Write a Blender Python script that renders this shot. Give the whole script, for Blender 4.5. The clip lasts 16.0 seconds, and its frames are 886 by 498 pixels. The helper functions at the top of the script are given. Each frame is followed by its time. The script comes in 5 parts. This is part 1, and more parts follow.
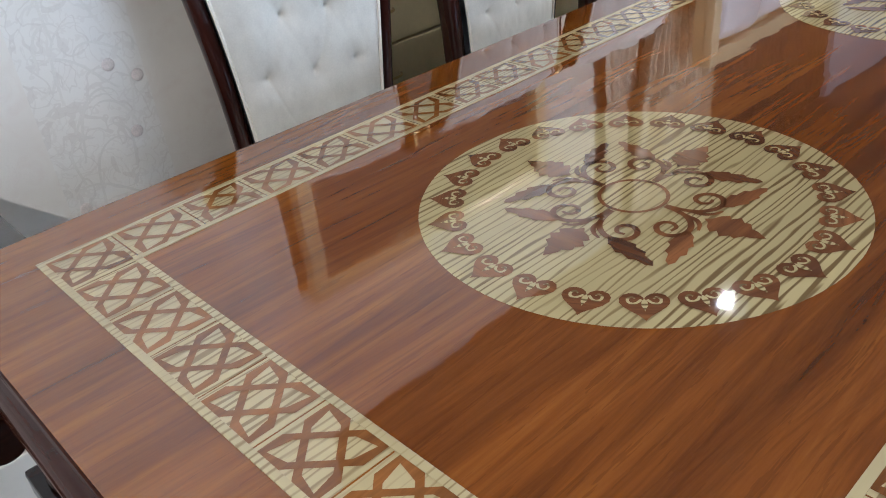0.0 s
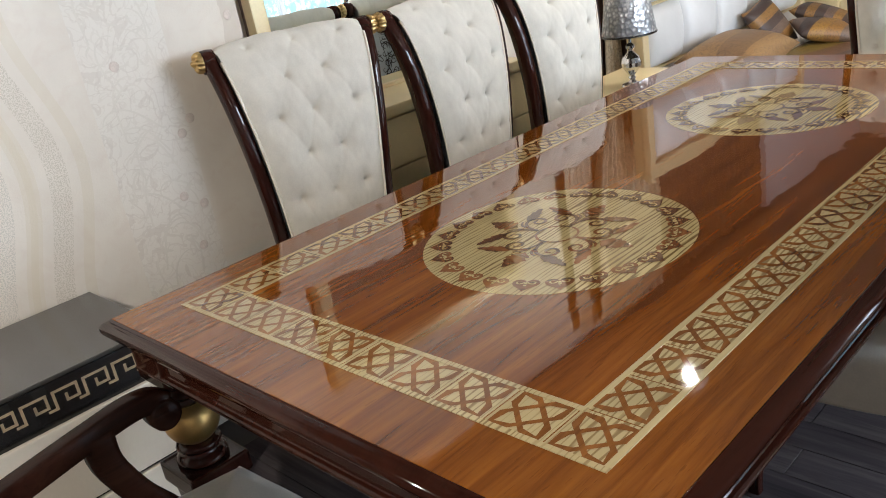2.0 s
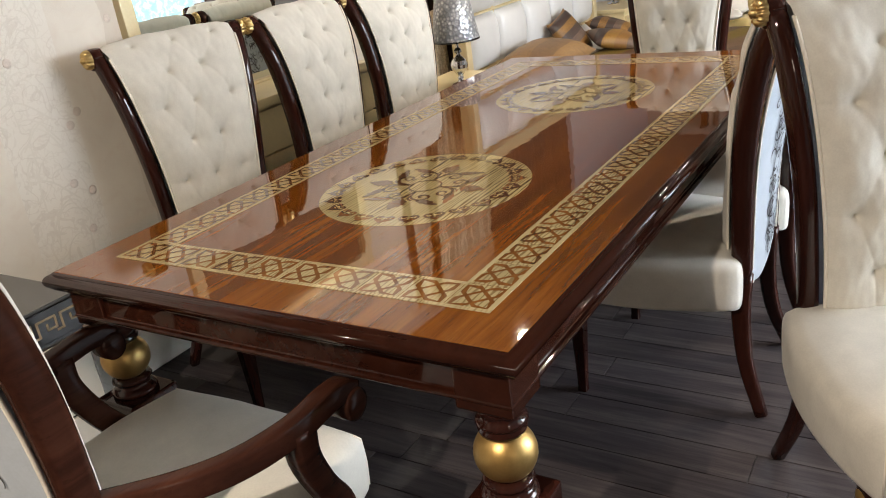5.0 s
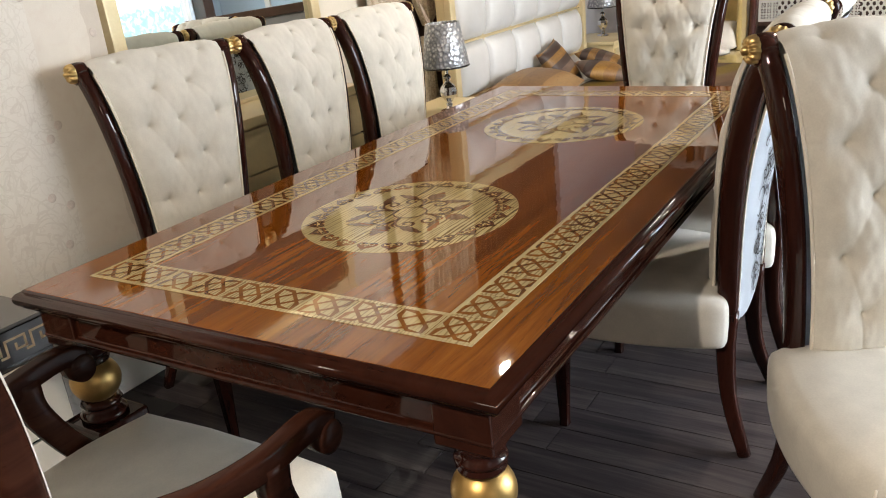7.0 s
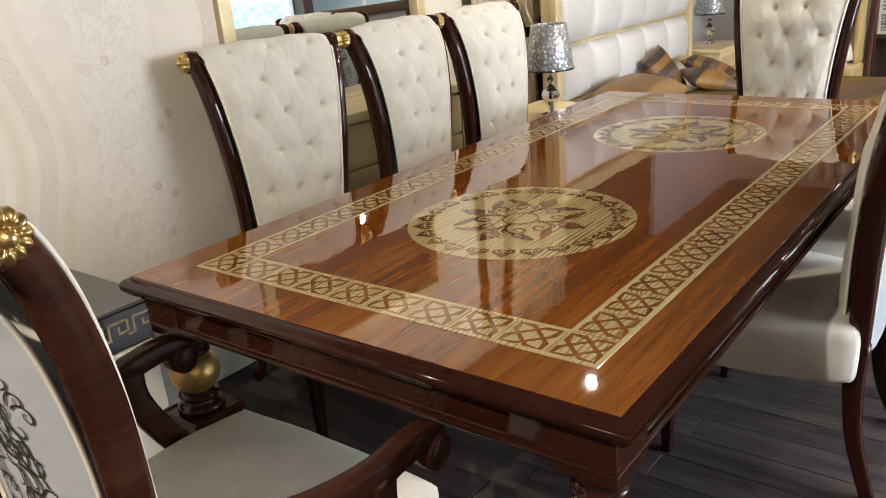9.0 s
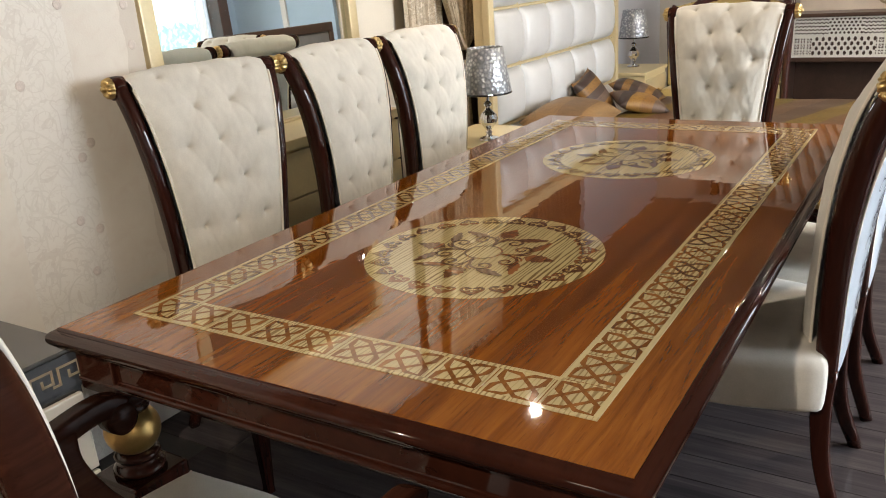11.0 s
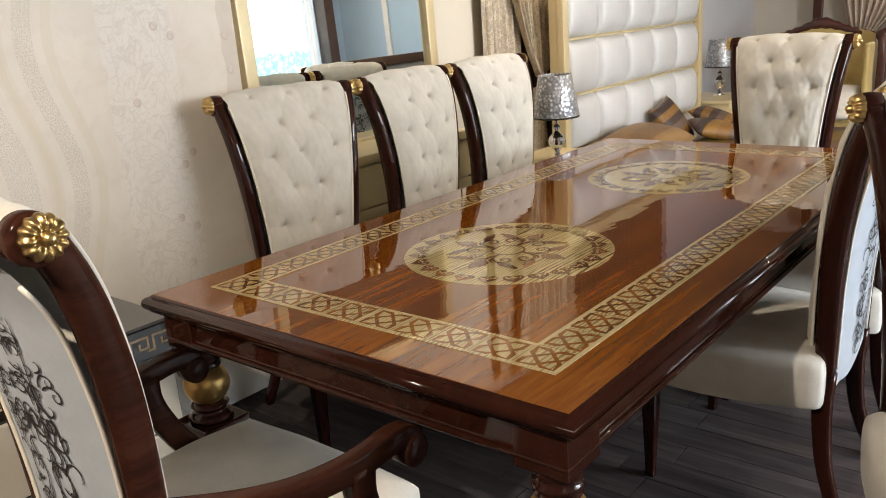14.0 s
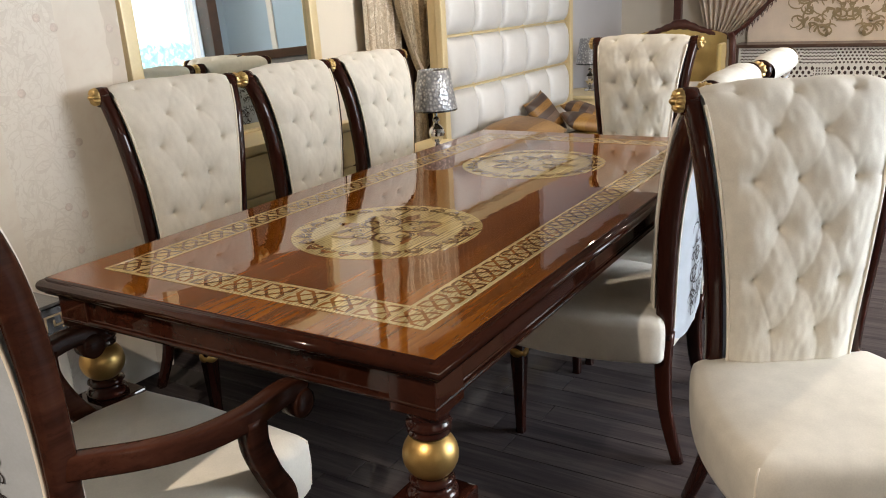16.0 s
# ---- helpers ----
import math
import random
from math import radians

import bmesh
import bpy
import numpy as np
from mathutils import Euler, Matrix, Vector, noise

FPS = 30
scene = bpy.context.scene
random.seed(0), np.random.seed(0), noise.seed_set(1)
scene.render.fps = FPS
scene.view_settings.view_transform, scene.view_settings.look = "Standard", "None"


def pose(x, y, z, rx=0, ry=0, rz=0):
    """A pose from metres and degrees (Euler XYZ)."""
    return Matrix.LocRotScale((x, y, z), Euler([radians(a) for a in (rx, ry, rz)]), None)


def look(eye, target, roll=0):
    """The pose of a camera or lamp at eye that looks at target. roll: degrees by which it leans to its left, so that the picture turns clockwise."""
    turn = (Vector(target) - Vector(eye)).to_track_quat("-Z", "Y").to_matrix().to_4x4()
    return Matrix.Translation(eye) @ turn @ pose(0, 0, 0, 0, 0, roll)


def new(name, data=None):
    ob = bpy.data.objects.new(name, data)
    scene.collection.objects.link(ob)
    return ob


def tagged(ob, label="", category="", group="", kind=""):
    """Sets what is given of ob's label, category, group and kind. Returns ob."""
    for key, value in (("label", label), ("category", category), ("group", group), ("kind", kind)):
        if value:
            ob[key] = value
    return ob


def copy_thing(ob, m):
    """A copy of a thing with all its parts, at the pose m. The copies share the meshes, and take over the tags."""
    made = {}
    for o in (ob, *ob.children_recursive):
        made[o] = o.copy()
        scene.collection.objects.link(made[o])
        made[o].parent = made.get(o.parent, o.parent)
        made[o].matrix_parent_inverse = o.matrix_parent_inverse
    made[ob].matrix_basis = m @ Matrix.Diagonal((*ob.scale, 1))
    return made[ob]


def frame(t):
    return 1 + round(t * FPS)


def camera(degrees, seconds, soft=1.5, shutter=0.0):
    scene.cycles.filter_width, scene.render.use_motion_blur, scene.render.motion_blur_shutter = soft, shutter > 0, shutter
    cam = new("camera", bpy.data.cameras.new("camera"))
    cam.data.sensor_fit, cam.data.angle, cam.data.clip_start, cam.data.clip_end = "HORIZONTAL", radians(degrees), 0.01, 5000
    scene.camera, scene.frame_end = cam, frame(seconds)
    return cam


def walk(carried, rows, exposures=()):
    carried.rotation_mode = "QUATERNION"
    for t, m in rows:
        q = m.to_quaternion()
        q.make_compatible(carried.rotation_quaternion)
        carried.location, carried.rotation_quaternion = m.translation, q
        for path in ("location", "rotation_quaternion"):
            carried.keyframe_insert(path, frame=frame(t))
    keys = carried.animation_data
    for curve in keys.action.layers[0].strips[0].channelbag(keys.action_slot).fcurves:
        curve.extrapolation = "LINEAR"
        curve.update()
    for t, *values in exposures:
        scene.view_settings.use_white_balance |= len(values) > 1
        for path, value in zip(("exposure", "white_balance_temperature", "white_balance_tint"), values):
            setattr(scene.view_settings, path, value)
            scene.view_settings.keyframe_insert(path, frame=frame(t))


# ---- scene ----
cam = camera(57.2, 16.0, 1.0)
PATH = [
    (0, (1.028, -0.195, 1.289), (-0.269, 0.915, 0.248), -6.6),
    (0.5, (1.188, -0.273, 1.324), (-0.151, 0.906, 0.42), -7.3),
    (1, (1.337, -0.381, 1.355), (-0.015, 0.803, 0.478), -7.7),
    (1.5, (1.429, -0.462, 1.375), (0.063, 0.751, 0.561), -7.7),
    (2, (1.471, -0.629, 1.393), (0.102, 0.635, 0.664), -9.8),
    (2.5, (1.512, -0.737, 1.398), (0.254, 0.625, 0.649), -9.8),
    (3, (1.553, -0.785, 1.396), (0.436, 0.685, 0.628), -7.9),
    (3.5, (1.648, -0.888, 1.388), (0.557, 0.605, 0.624), -7.8),
    (4, (1.683, -1.008, 1.412), (0.606, 0.493, 0.648), -8.3),
    (6.5, (1.579, -1.087, 1.42), (0.589, 0.497, 0.705), -6.6),
    (7, (1.628, -1.038, 1.414), (0.618, 0.539, 0.712), -5.9),
    (7.5, (1.656, -1.017, 1.409), (0.603, 0.534, 0.712), -5.8),
    (8, (1.663, -1.012, 1.403), (0.536, 0.491, 0.716), -5.7),
    (8.5, (1.635, -1.021, 1.398), (0.466, 0.452, 0.718), -5.4),
    (9, (1.516, -1.012, 1.4), (0.349, 0.463, 0.72), -4.7),
    (9.5, (1.386, -0.98, 1.397), (0.317, 0.569, 0.72), -3.4),
    (10, (1.349, -0.962, 1.397), (0.343, 0.636, 0.737), -4.0),
    (12.5, (1.584, -0.982, 1.409), (0.478, 0.572, 0.809), -5.6),
    (13, (1.678, -0.992, 1.399), (0.495, 0.508, 0.809), -6.0),
    (13.5, (1.68, -1.013, 1.392), (0.447, 0.453, 0.815), -4.6),
    (14, (1.693, -1.107, 1.405), (0.461, 0.364, 0.84), -4.2),
    (14.5, (1.724, -1.204, 1.413), (0.628, 0.369, 0.841), -4.0),
    (15, (1.766, -1.269, 1.425), (0.7, 0.322, 0.846), -3.6),
    (15.5, (1.801, -1.281, 1.424), (0.781, 0.336, 0.837), -3.2),
    (16, (1.84, -1.261, 1.42), (0.829, 0.359, 0.827), -3.0),
]
walk(cam, [(t, look(eye, target, roll)) for t, eye, target, roll in PATH],
     exposures=[(0, 0.66, 5400, 10), (1.0, 0.46, 5600, 10), (2.0, 0.42, 6350, 11), (3.5, 0.44, 6850, 12), (9.0, 0.44, 7050, 12), (16.0, 0.28, 7200, 13)])
# ---- light ----
world = bpy.data.worlds.new("world")
scene.world = world
world.use_nodes = True
_wn = world.node_tree.nodes
_sky = _wn.new("ShaderNodeTexSky")
_sky.sky_type, _sky.sun_disc, _sky.sun_elevation, _sky.sun_rotation = "NISHITA", False, radians(40), radians(200)
world.node_tree.links.new(_sky.outputs[0], _wn["Background"].inputs[0])
_wn["Background"].inputs[1].default_value = 0.12


def area(name, place, target, size, power, colour, shape="DISK", size_y=None):
    data = bpy.data.lights.new(name, "AREA")
    data.shape, data.size, data.energy, data.color = shape, size, power, colour
    if size_y:
        data.size_y = size_y
    ob = new(name, data)
    ob.matrix_world = look(place, target)
    return ob


CEIL = 2.5
DAY = (0.77, 0.875, 1.0)
# first, second and last mirror in the table; the other four are added fill
DOWNLIGHTS_AND_FILL = [  # x, y, watts
    (-0.37, 2.62, 10), (1.30, 4.06, 6), (2.4, 2.8, 32), (3.5, 5.9, 17), (2.05, 5.6, 17), (0.95, -1.95, 60), (0.55, 4.18, 3),
]
for _x, _y, _w in DOWNLIGHTS_AND_FILL:
    area("downlight_lamp", (_x, _y, CEIL - 0.03), (_x, _y, 0), 0.055, _w, (1.0, 0.90, 0.77))
# added warm key lamp, unseen, and daylight through the windows of the east wall
area("shop_front_daylight", (8.3, -4.75, 3.2), (0.0, 0.9, 0.8), 0.9, 24, (1.0, 0.84, 0.68), "SQUARE")
area("window_daylight", (4.42, 4.95, 1.32), (0, 4.95, 1.32), 2.9, 11, DAY, "RECTANGLE", 1.9)
area("window_daylight", (4.42, 2.35, 1.45), (-0.35, 1.0, 0.95), 1.7, 152, DAY, "RECTANGLE", 1.6)


# ---- materials ----
def nodes_of(name):
    m = bpy.data.materials.new(name)
    m.use_nodes = True
    nt = m.node_tree
    return m, nt, nt.nodes["Principled BSDF"]


class Net:
    """Small helper to lay nodes."""

    def __init__(self, nt):
        self.nt = nt

    def put(self, kind, *links, **values):
        n = self.nt.nodes.new(kind)
        for key, value in values.items():
            if key == "op":
                n.operation = value
            elif key == "dims":
                n.noise_dimensions = value
            elif key == "feature":
                n.feature = value
        for slot, value in links:
            sock = n.inputs[slot]
            if isinstance(value, bpy.types.NodeSocket):
                self.nt.links.new(value, sock)
            else:
                sock.default_value = value
        return n

    def coords(self, scale=(1, 1, 1), kind="Object", turn=(0, 0, 0), jitter=0.0):
        tc = self.put("ShaderNodeTexCoord")
        out = tc.outputs[kind]
        if jitter:
            info = self.put("ShaderNodeObjectInfo")
            mul = self.put("ShaderNodeMath", (0, info.outputs["Random"]), (1, jitter), op="MULTIPLY")
            out = self.put("ShaderNodeVectorMath", (0, out), (1, mul.outputs[0]), op="ADD").outputs[0]
        mp = self.put("ShaderNodeMapping", ("Vector", out), ("Scale", scale), ("Rotation", turn))
        return mp.outputs[0]

    def noise(self, vec, scale, detail=4.0, rough=0.55, distort=0.0):
        return self.put("ShaderNodeTexNoise", ("Vector", vec), ("Scale", scale), ("Detail", detail), ("Roughness", rough), ("Distortion", distort)).outputs["Fac"]

    def ramp(self, fac, *stops):
        n = self.put("ShaderNodeValToRGB", (0, fac))
        e = n.color_ramp.elements
        while len(e) < len(stops):
            e.new(0.5)
        for el, (pos, col) in zip(e, stops):
            el.position, el.color = pos, (*col, 1)
        return n.outputs[0]

    def mix(self, fac, a, b, blend="MIX"):
        n = self.nt.nodes.new("ShaderNodeMix")
        n.data_type, n.blend_type = "RGBA", blend
        for slot, value in ((0, fac), (6, a), (7, b)):
            if isinstance(value, bpy.types.NodeSocket):
                self.nt.links.new(value, n.inputs[slot])
            else:
                n.inputs[slot].default_value = value if slot == 0 else (*value, 1)
        return n.outputs[2]

    def math(self, op, a, b=0.0, c=0.0):
        return self.put("ShaderNodeMath", (0, a), (1, b), (2, c), op=op).outputs[0]

    def bump(self, height, strength, distance, bsdf):
        b = self.put("ShaderNodeBump", ("Height", height), ("Strength", strength), ("Distance", distance))
        self.nt.links.new(b.outputs[0], bsdf.inputs["Normal"])


def surface(name, base, rough=0.5, metal=0.0, coat=0.0, vary=0.15, scale=6.0, grain=80.0, bump=0.0, sheen=0.0, depth=0.002, coat_rough=0.03):
    """A plain procedural surface: base colour with large and small variation, roughness variation and bump."""
    m, nt, b = nodes_of(name)
    n = Net(nt)
    v = n.coords()
    big = n.noise(v, scale, 3)
    small = n.noise(v, grain, 5)
    both = n.math("ADD", n.math("MULTIPLY", big, 0.6), n.math("MULTIPLY", small, 0.4))
    dark = tuple(c * (1 - vary) for c in base)
    light = tuple(min(1, c * (1 + vary)) for c in base)
    nt.links.new(n.ramp(both, (0.3, dark), (0.7, light)), b.inputs["Base Color"])
    nt.links.new(n.math("MULTIPLY_ADD", small, 0.25 * rough, rough * 0.88), b.inputs["Roughness"])
    b.inputs["Metallic"].default_value = metal
    b.inputs["Coat Weight"].default_value = coat
    b.inputs["Coat Roughness"].default_value = coat_rough
    b.inputs["Sheen Weight"].default_value = sheen
    if bump:
        n.bump(small, bump, depth, b)
    return m


def lacquer(n, b):
    """Slight waves in the clear coat, the same all over the world."""
    geo = n.put("ShaderNodeNewGeometry")
    mp = n.put("ShaderNodeMapping", ("Vector", geo.outputs["Position"]), ("Scale", (1.0, 0.45, 1.0)))
    wave = n.noise(mp.outputs[0], 15.0, 2, 0.5)
    bump = n.put("ShaderNodeBump", ("Height", wave), ("Strength", 1.0), ("Distance", 0.00036))
    n.nt.links.new(bump.outputs[0], b.inputs["Coat Normal"])


def wood(name, dark, mid, light, along="y", coat=1.0, fine=1.0, jitter=0.0, rough=0.38, coat_rough=0.025, wavy=True, lines=0.0):
    """Lacquered wood with long grain along one axis; lines: the share of fine dark pore lines."""
    m, nt, b = nodes_of(name)
    n = Net(nt)
    st = {"x": (0.9, 14, 14), "y": (14, 0.9, 14), "z": (14, 14, 0.9)}[along]
    v = n.coords(tuple(s * fine for s in st), jitter=jitter)
    broad = n.noise(v, 0.55, 4, 0.55, 1.2)
    streak = n.noise(v, 3.2, 6, 0.65, 0.6)
    pore = n.noise(v, 14.0, 3, 0.6)
    f = n.math("ADD", n.math("MULTIPLY", broad, 0.52), n.math("MULTIPLY", streak, 0.48))
    col = n.ramp(f, (0.36, dark), (0.5, mid), (0.64, light))
    col = n.mix(n.math("MULTIPLY", n.math("GREATER_THAN", pore, 0.62), 0.35), col, dark)
    if lines:
        bend = n.noise(n.coords((1.6, 0.5, 1.0)), 2.6, 2, 0.5)
        sep = n.put("ShaderNodeSeparateXYZ", (0, n.coords()))
        across = n.math("MULTIPLY_ADD", bend, 0.16, sep.outputs[0])
        flow = n.put("ShaderNodeCombineXYZ", (0, n.math("MULTIPLY", across, 150.0)), (1, n.math("MULTIPLY", sep.outputs[1], 3.2)), (2, 0.0)).outputs[0]
        line = n.ramp(n.noise(flow, 1.0, 3, 0.6), (0.49, (0, 0, 0)), (0.66, (1, 1, 1)))
        patch = n.ramp(n.noise(n.coords((1.4, 0.45, 1.0)), 3.0, 3), (0.32, (0.25, 0.25, 0.25)), (0.66, (1, 1, 1)))
        col = n.mix(n.math("MULTIPLY", n.math("MULTIPLY", line, patch), lines), col, tuple(c * 0.55 for c in dark))
    nt.links.new(col, b.inputs["Base Color"])
    b.inputs["Roughness"].default_value = rough
    b.inputs["Coat Weight"].default_value = coat
    b.inputs["Coat Roughness"].default_value = coat_rough
    b.inputs["Coat IOR"].default_value = 1.80 if wavy else 1.5
    b.inputs["Specular IOR Level"].default_value = 0.0
    if wavy:
        lacquer(n, b)
    return m


def zebra(name, light, stripe, jitter=0.0):
    """Pale veneer with dark wavy stripes along y."""
    m, nt, b = nodes_of(name)
    n = Net(nt)
    v = n.coords((1, 0.10, 1), jitter=jitter)
    warp = n.noise(v, 7.0, 3, 0.5)
    wav = n.nt.nodes.new("ShaderNodeTexWave")
    wav.wave_type, wav.bands_direction = "BANDS", "X"
    nt.links.new(v, wav.inputs["Vector"])
    for key, val in (("Scale", 30.0), ("Distortion", 11.0), ("Detail", 3.0), ("Detail Scale", 0.9), ("Detail Roughness", 0.6)):
        wav.inputs[key].default_value = val
    band = n.math("MULTIPLY", wav.outputs["Fac"], n.math("MULTIPLY_ADD", warp, 1.5, 0.1))
    patch = n.noise(n.coords((1, 0.25, 1), jitter=jitter), 9.0, 2)
    band = n.math("MULTIPLY", band, n.math("MULTIPLY_ADD", patch, 0.8, 0.58))
    tone = n.ramp(patch, (0.35, tuple(c * 0.82 for c in light)), (0.65, light))
    dark = n.ramp(band, (0.52, (0, 0, 0)), (0.86, (1, 1, 1)))
    col = n.mix(dark, tone, stripe)
    nt.links.new(col, b.inputs["Base Color"])
    b.inputs["Roughness"].default_value = 0.4
    b.inputs["Coat Weight"].default_value = 1.0
    b.inputs["Coat Roughness"].default_value = 0.025
    b.inputs["Coat IOR"].default_value = 1.80
    b.inputs["Specular IOR Level"].default_value = 0.0
    lacquer(n, b)
    return m


def glow(name, colour, strength):
    m, nt, b = nodes_of(name)
    b.inputs["Base Color"].default_value = (*colour, 1)
    b.inputs["Emission Color"].default_value = (*colour, 1)
    b.inputs["Emission Strength"].default_value = strength
    return m


def wallpaper(name):
    """Cream paper with stippled wavy ribbons on the part towards the south."""
    m, nt, b = nodes_of(name)
    n = Net(nt)
    v = n.coords()
    sep = n.put("ShaderNodeSeparateXYZ", (0, v))
    y, z = sep.outputs[1], sep.outputs[2]
    mottled = n.noise(v, 5.0, 4)
    col = n.ramp(mottled, (0.3, (0.70, 0.635, 0.555)), (0.7, (0.78, 0.715, 0.63)))
    blush = n.ramp(n.noise(v, 14.0, 5, 0.65, 1.0), (0.50, (0, 0, 0)), (0.68, (1, 1, 1)))
    col = n.mix(n.math("MULTIPLY", blush, 0.28), col, (0.66, 0.55, 0.47))
    bend = n.math("MULTIPLY", n.math("SINE", n.math("MULTIPLY_ADD", z, 7.5, 0.6)), 0.045)
    stip = n.math("GREATER_THAN", n.noise(v, 260.0, 2), 0.52)
    for centre, half, tint in ((0.075, 0.028, (0.52, 0.46, 0.37)), (-0.10, 0.045, (0.52, 0.48, 0.42)), (-0.42, 0.04, (0.52, 0.46, 0.37)), (-0.75, 0.05, (0.52, 0.48, 0.42))):
        off = n.math("ABSOLUTE", n.math("SUBTRACT", n.math("SUBTRACT", y, centre), bend))
        inside = n.math("LESS_THAN", off, half)
        col = n.mix(n.math("MULTIPLY", n.math("MULTIPLY", inside, stip), 0.65), col, tint)
        edge = n.math("LESS_THAN", n.math("ABSOLUTE", n.math("SUBTRACT", off, half + 0.045)), 0.016)
        col = n.mix(n.math("MULTIPLY", edge, 0.35), col, (0.66, 0.575, 0.43))
    band = n.math("MULTIPLY", n.math("GREATER_THAN", y, 0.265), n.math("LESS_THAN", y, 0.53))
    col = n.mix(n.math("MULTIPLY", band, 0.6), col, (0.77, 0.725, 0.66))
    for size, width, tint, share in ((9.0, 0.020, (0.60, 0.53, 0.46), 0.40), (19.0, 0.030, (0.62, 0.55, 0.48), 0.30)):
        swirl = n.noise(v, size, 2, 0.4, 1.8)
        line = n.math("LESS_THAN", n.math("ABSOLUTE", n.math("SUBTRACT", swirl, 0.5)), width)
        col = n.mix(n.math("MULTIPLY", n.math("MULTIPLY", line, band), share), col, tint)
    rim = n.math("LESS_THAN", n.math("ABSOLUTE", n.math("SUBTRACT", n.math("ADD", y, n.math("MULTIPLY", n.noise(v, 9.0, 3), 0.06)), 0.785)), 0.035)
    col = n.mix(n.math("MULTIPLY", rim, 0.4), col, (0.52, 0.44, 0.36))
    nt.links.new(col, b.inputs["Base Color"])
    b.inputs["Roughness"].default_value = 0.62
    n.bump(n.noise(v, 180.0, 4), 0.25, 0.002, b)
    return m


def brocade(name, a, c, d, scale=9.0):
    m, nt, b = nodes_of(name)
    n = Net(nt)
    v = n.coords()
    patch = n.noise(v, scale, 2, 0.4, 1.5)
    fig = n.noise(v, scale * 5, 5, 0.6, 2.0)
    col = n.ramp(patch, (0.42, a), (0.46, c), (0.56, c), (0.60, d))
    col = n.mix(n.math("MULTIPLY", n.math("GREATER_THAN", fig, 0.53), 0.55), col, tuple(x * 0.45 for x in a))
    nt.links.new(col, b.inputs["Base Color"])
    b.inputs["Roughness"].default_value = 0.45
    b.inputs["Sheen Weight"].default_value = 0.3
    n.bump(fig, 0.3, 0.003, b)
    return m


def checks(name, a, c, scale):
    """Crushed silver lampshade foil."""
    m, nt, b = nodes_of(name)
    n = Net(nt)
    v = n.coords()
    vor = n.nt.nodes.new("ShaderNodeTexVoronoi")
    vor.inputs["Scale"].default_value = scale
    nt.links.new(v, vor.inputs["Vector"])
    col = n.ramp(vor.outputs["Distance"], (0.15, a), (0.55, c))
    nt.links.new(col, b.inputs["Base Color"])
    b.inputs["Metallic"].default_value = 0.55
    b.inputs["Roughness"].default_value = 0.28
    n.bump(vor.outputs["Distance"], 0.7, 0.006, b)
    return m


BOARD = wood("board_veneer", (0.090, 0.0232, 0.0030), (0.186, 0.0560, 0.0060), (0.270, 0.0910, 0.0110), lines=0.24)
FIELD = wood("field_veneer", (0.092, 0.0228, 0.0027), (0.194, 0.0545, 0.0056), (0.295, 0.0950, 0.0112), fine=0.8, lines=0.38)
STRAP = wood("strap_veneer", (0.12, 0.042, 0.010), (0.205, 0.076, 0.018), (0.30, 0.115, 0.028), fine=2.0, jitter=3.0)
MOTIF = wood("motif_veneer", (0.075, 0.026, 0.010), (0.155, 0.056, 0.019), (0.29, 0.108, 0.034), fine=1.2, jitter=9.0)
ZEBRA = zebra("zebra_veneer", (0.54, 0.428, 0.205), (0.165, 0.103, 0.038))
TILEWOOD = zebra("tile_veneer", (0.53, 0.424, 0.222), (0.25, 0.171, 0.078), jitter=5.0)
DARK = wood("dark_mahogany", (0.018, 0.0056, 0.0040), (0.029, 0.0083, 0.0056), (0.044, 0.0120, 0.0076), along="z", fine=0.7, coat=0.75, wavy=False)
DARKX = wood("dark_mahogany_rail", (0.020, 0.0060, 0.0036), (0.029, 0.0084, 0.0047), (0.038, 0.0112, 0.0061), along="y", fine=0.4, coat=0.55, coat_rough=0.07, wavy=False)
# the chairs' mahogany again, lightened to stand in for direct light on the armchair
LIT_MAHOGANY = wood("mahogany_arm", (0.020, 0.0070, 0.0046), (0.040, 0.0135, 0.0082), (0.062, 0.022, 0.013), along="x", fine=0.7, coat=0.35, coat_rough=0.14, wavy=False)
GOLD = surface("gold_leaf", (0.64, 0.45, 0.20), 0.34, 1.0, vary=0.22, scale=25, grain=220, bump=0.15)
SATIN_GOLD = surface("satin_gold", (0.54, 0.345, 0.125), 0.38, 0.9, vary=0.12, scale=18, grain=160)
VELVET = surface("cream_velvet", (0.66, 0.63, 0.565), 0.75, vary=0.11, scale=15, grain=240, bump=0.12, sheen=0.15, depth=0.001)
PIPING = surface("cream_piping", (0.78, 0.72, 0.63), 0.6, vary=0.06, grain=300, bump=0.2, depth=0.001)
# white velvet; the blue of the daylight and some dimness are in its colour
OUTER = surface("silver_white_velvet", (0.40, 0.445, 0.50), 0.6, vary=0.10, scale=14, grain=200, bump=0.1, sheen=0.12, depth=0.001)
LACE = surface("black_lace", (0.018, 0.014, 0.016), 0.7, vary=0.3, grain=300)
PAPER = wallpaper("wallpaper_cream")
RELIEF = surface("wallpaper_relief", (0.71, 0.655, 0.58), 0.6, vary=0.08, grain=260, bump=0.2, depth=0.001)
RELIEF_DOT = surface("wallpaper_dots", (0.655, 0.565, 0.50), 0.6, vary=0.3, grain=260, bump=0.3, depth=0.001)
PLASTER = surface("cream_plaster", (0.66, 0.60, 0.51), 0.7, vary=0.06, scale=2.5, grain=120, bump=0.1)
LILAC = surface("lilac_paint", (0.56, 0.55, 0.575), 0.7, vary=0.05, scale=2, grain=150, bump=0.08)
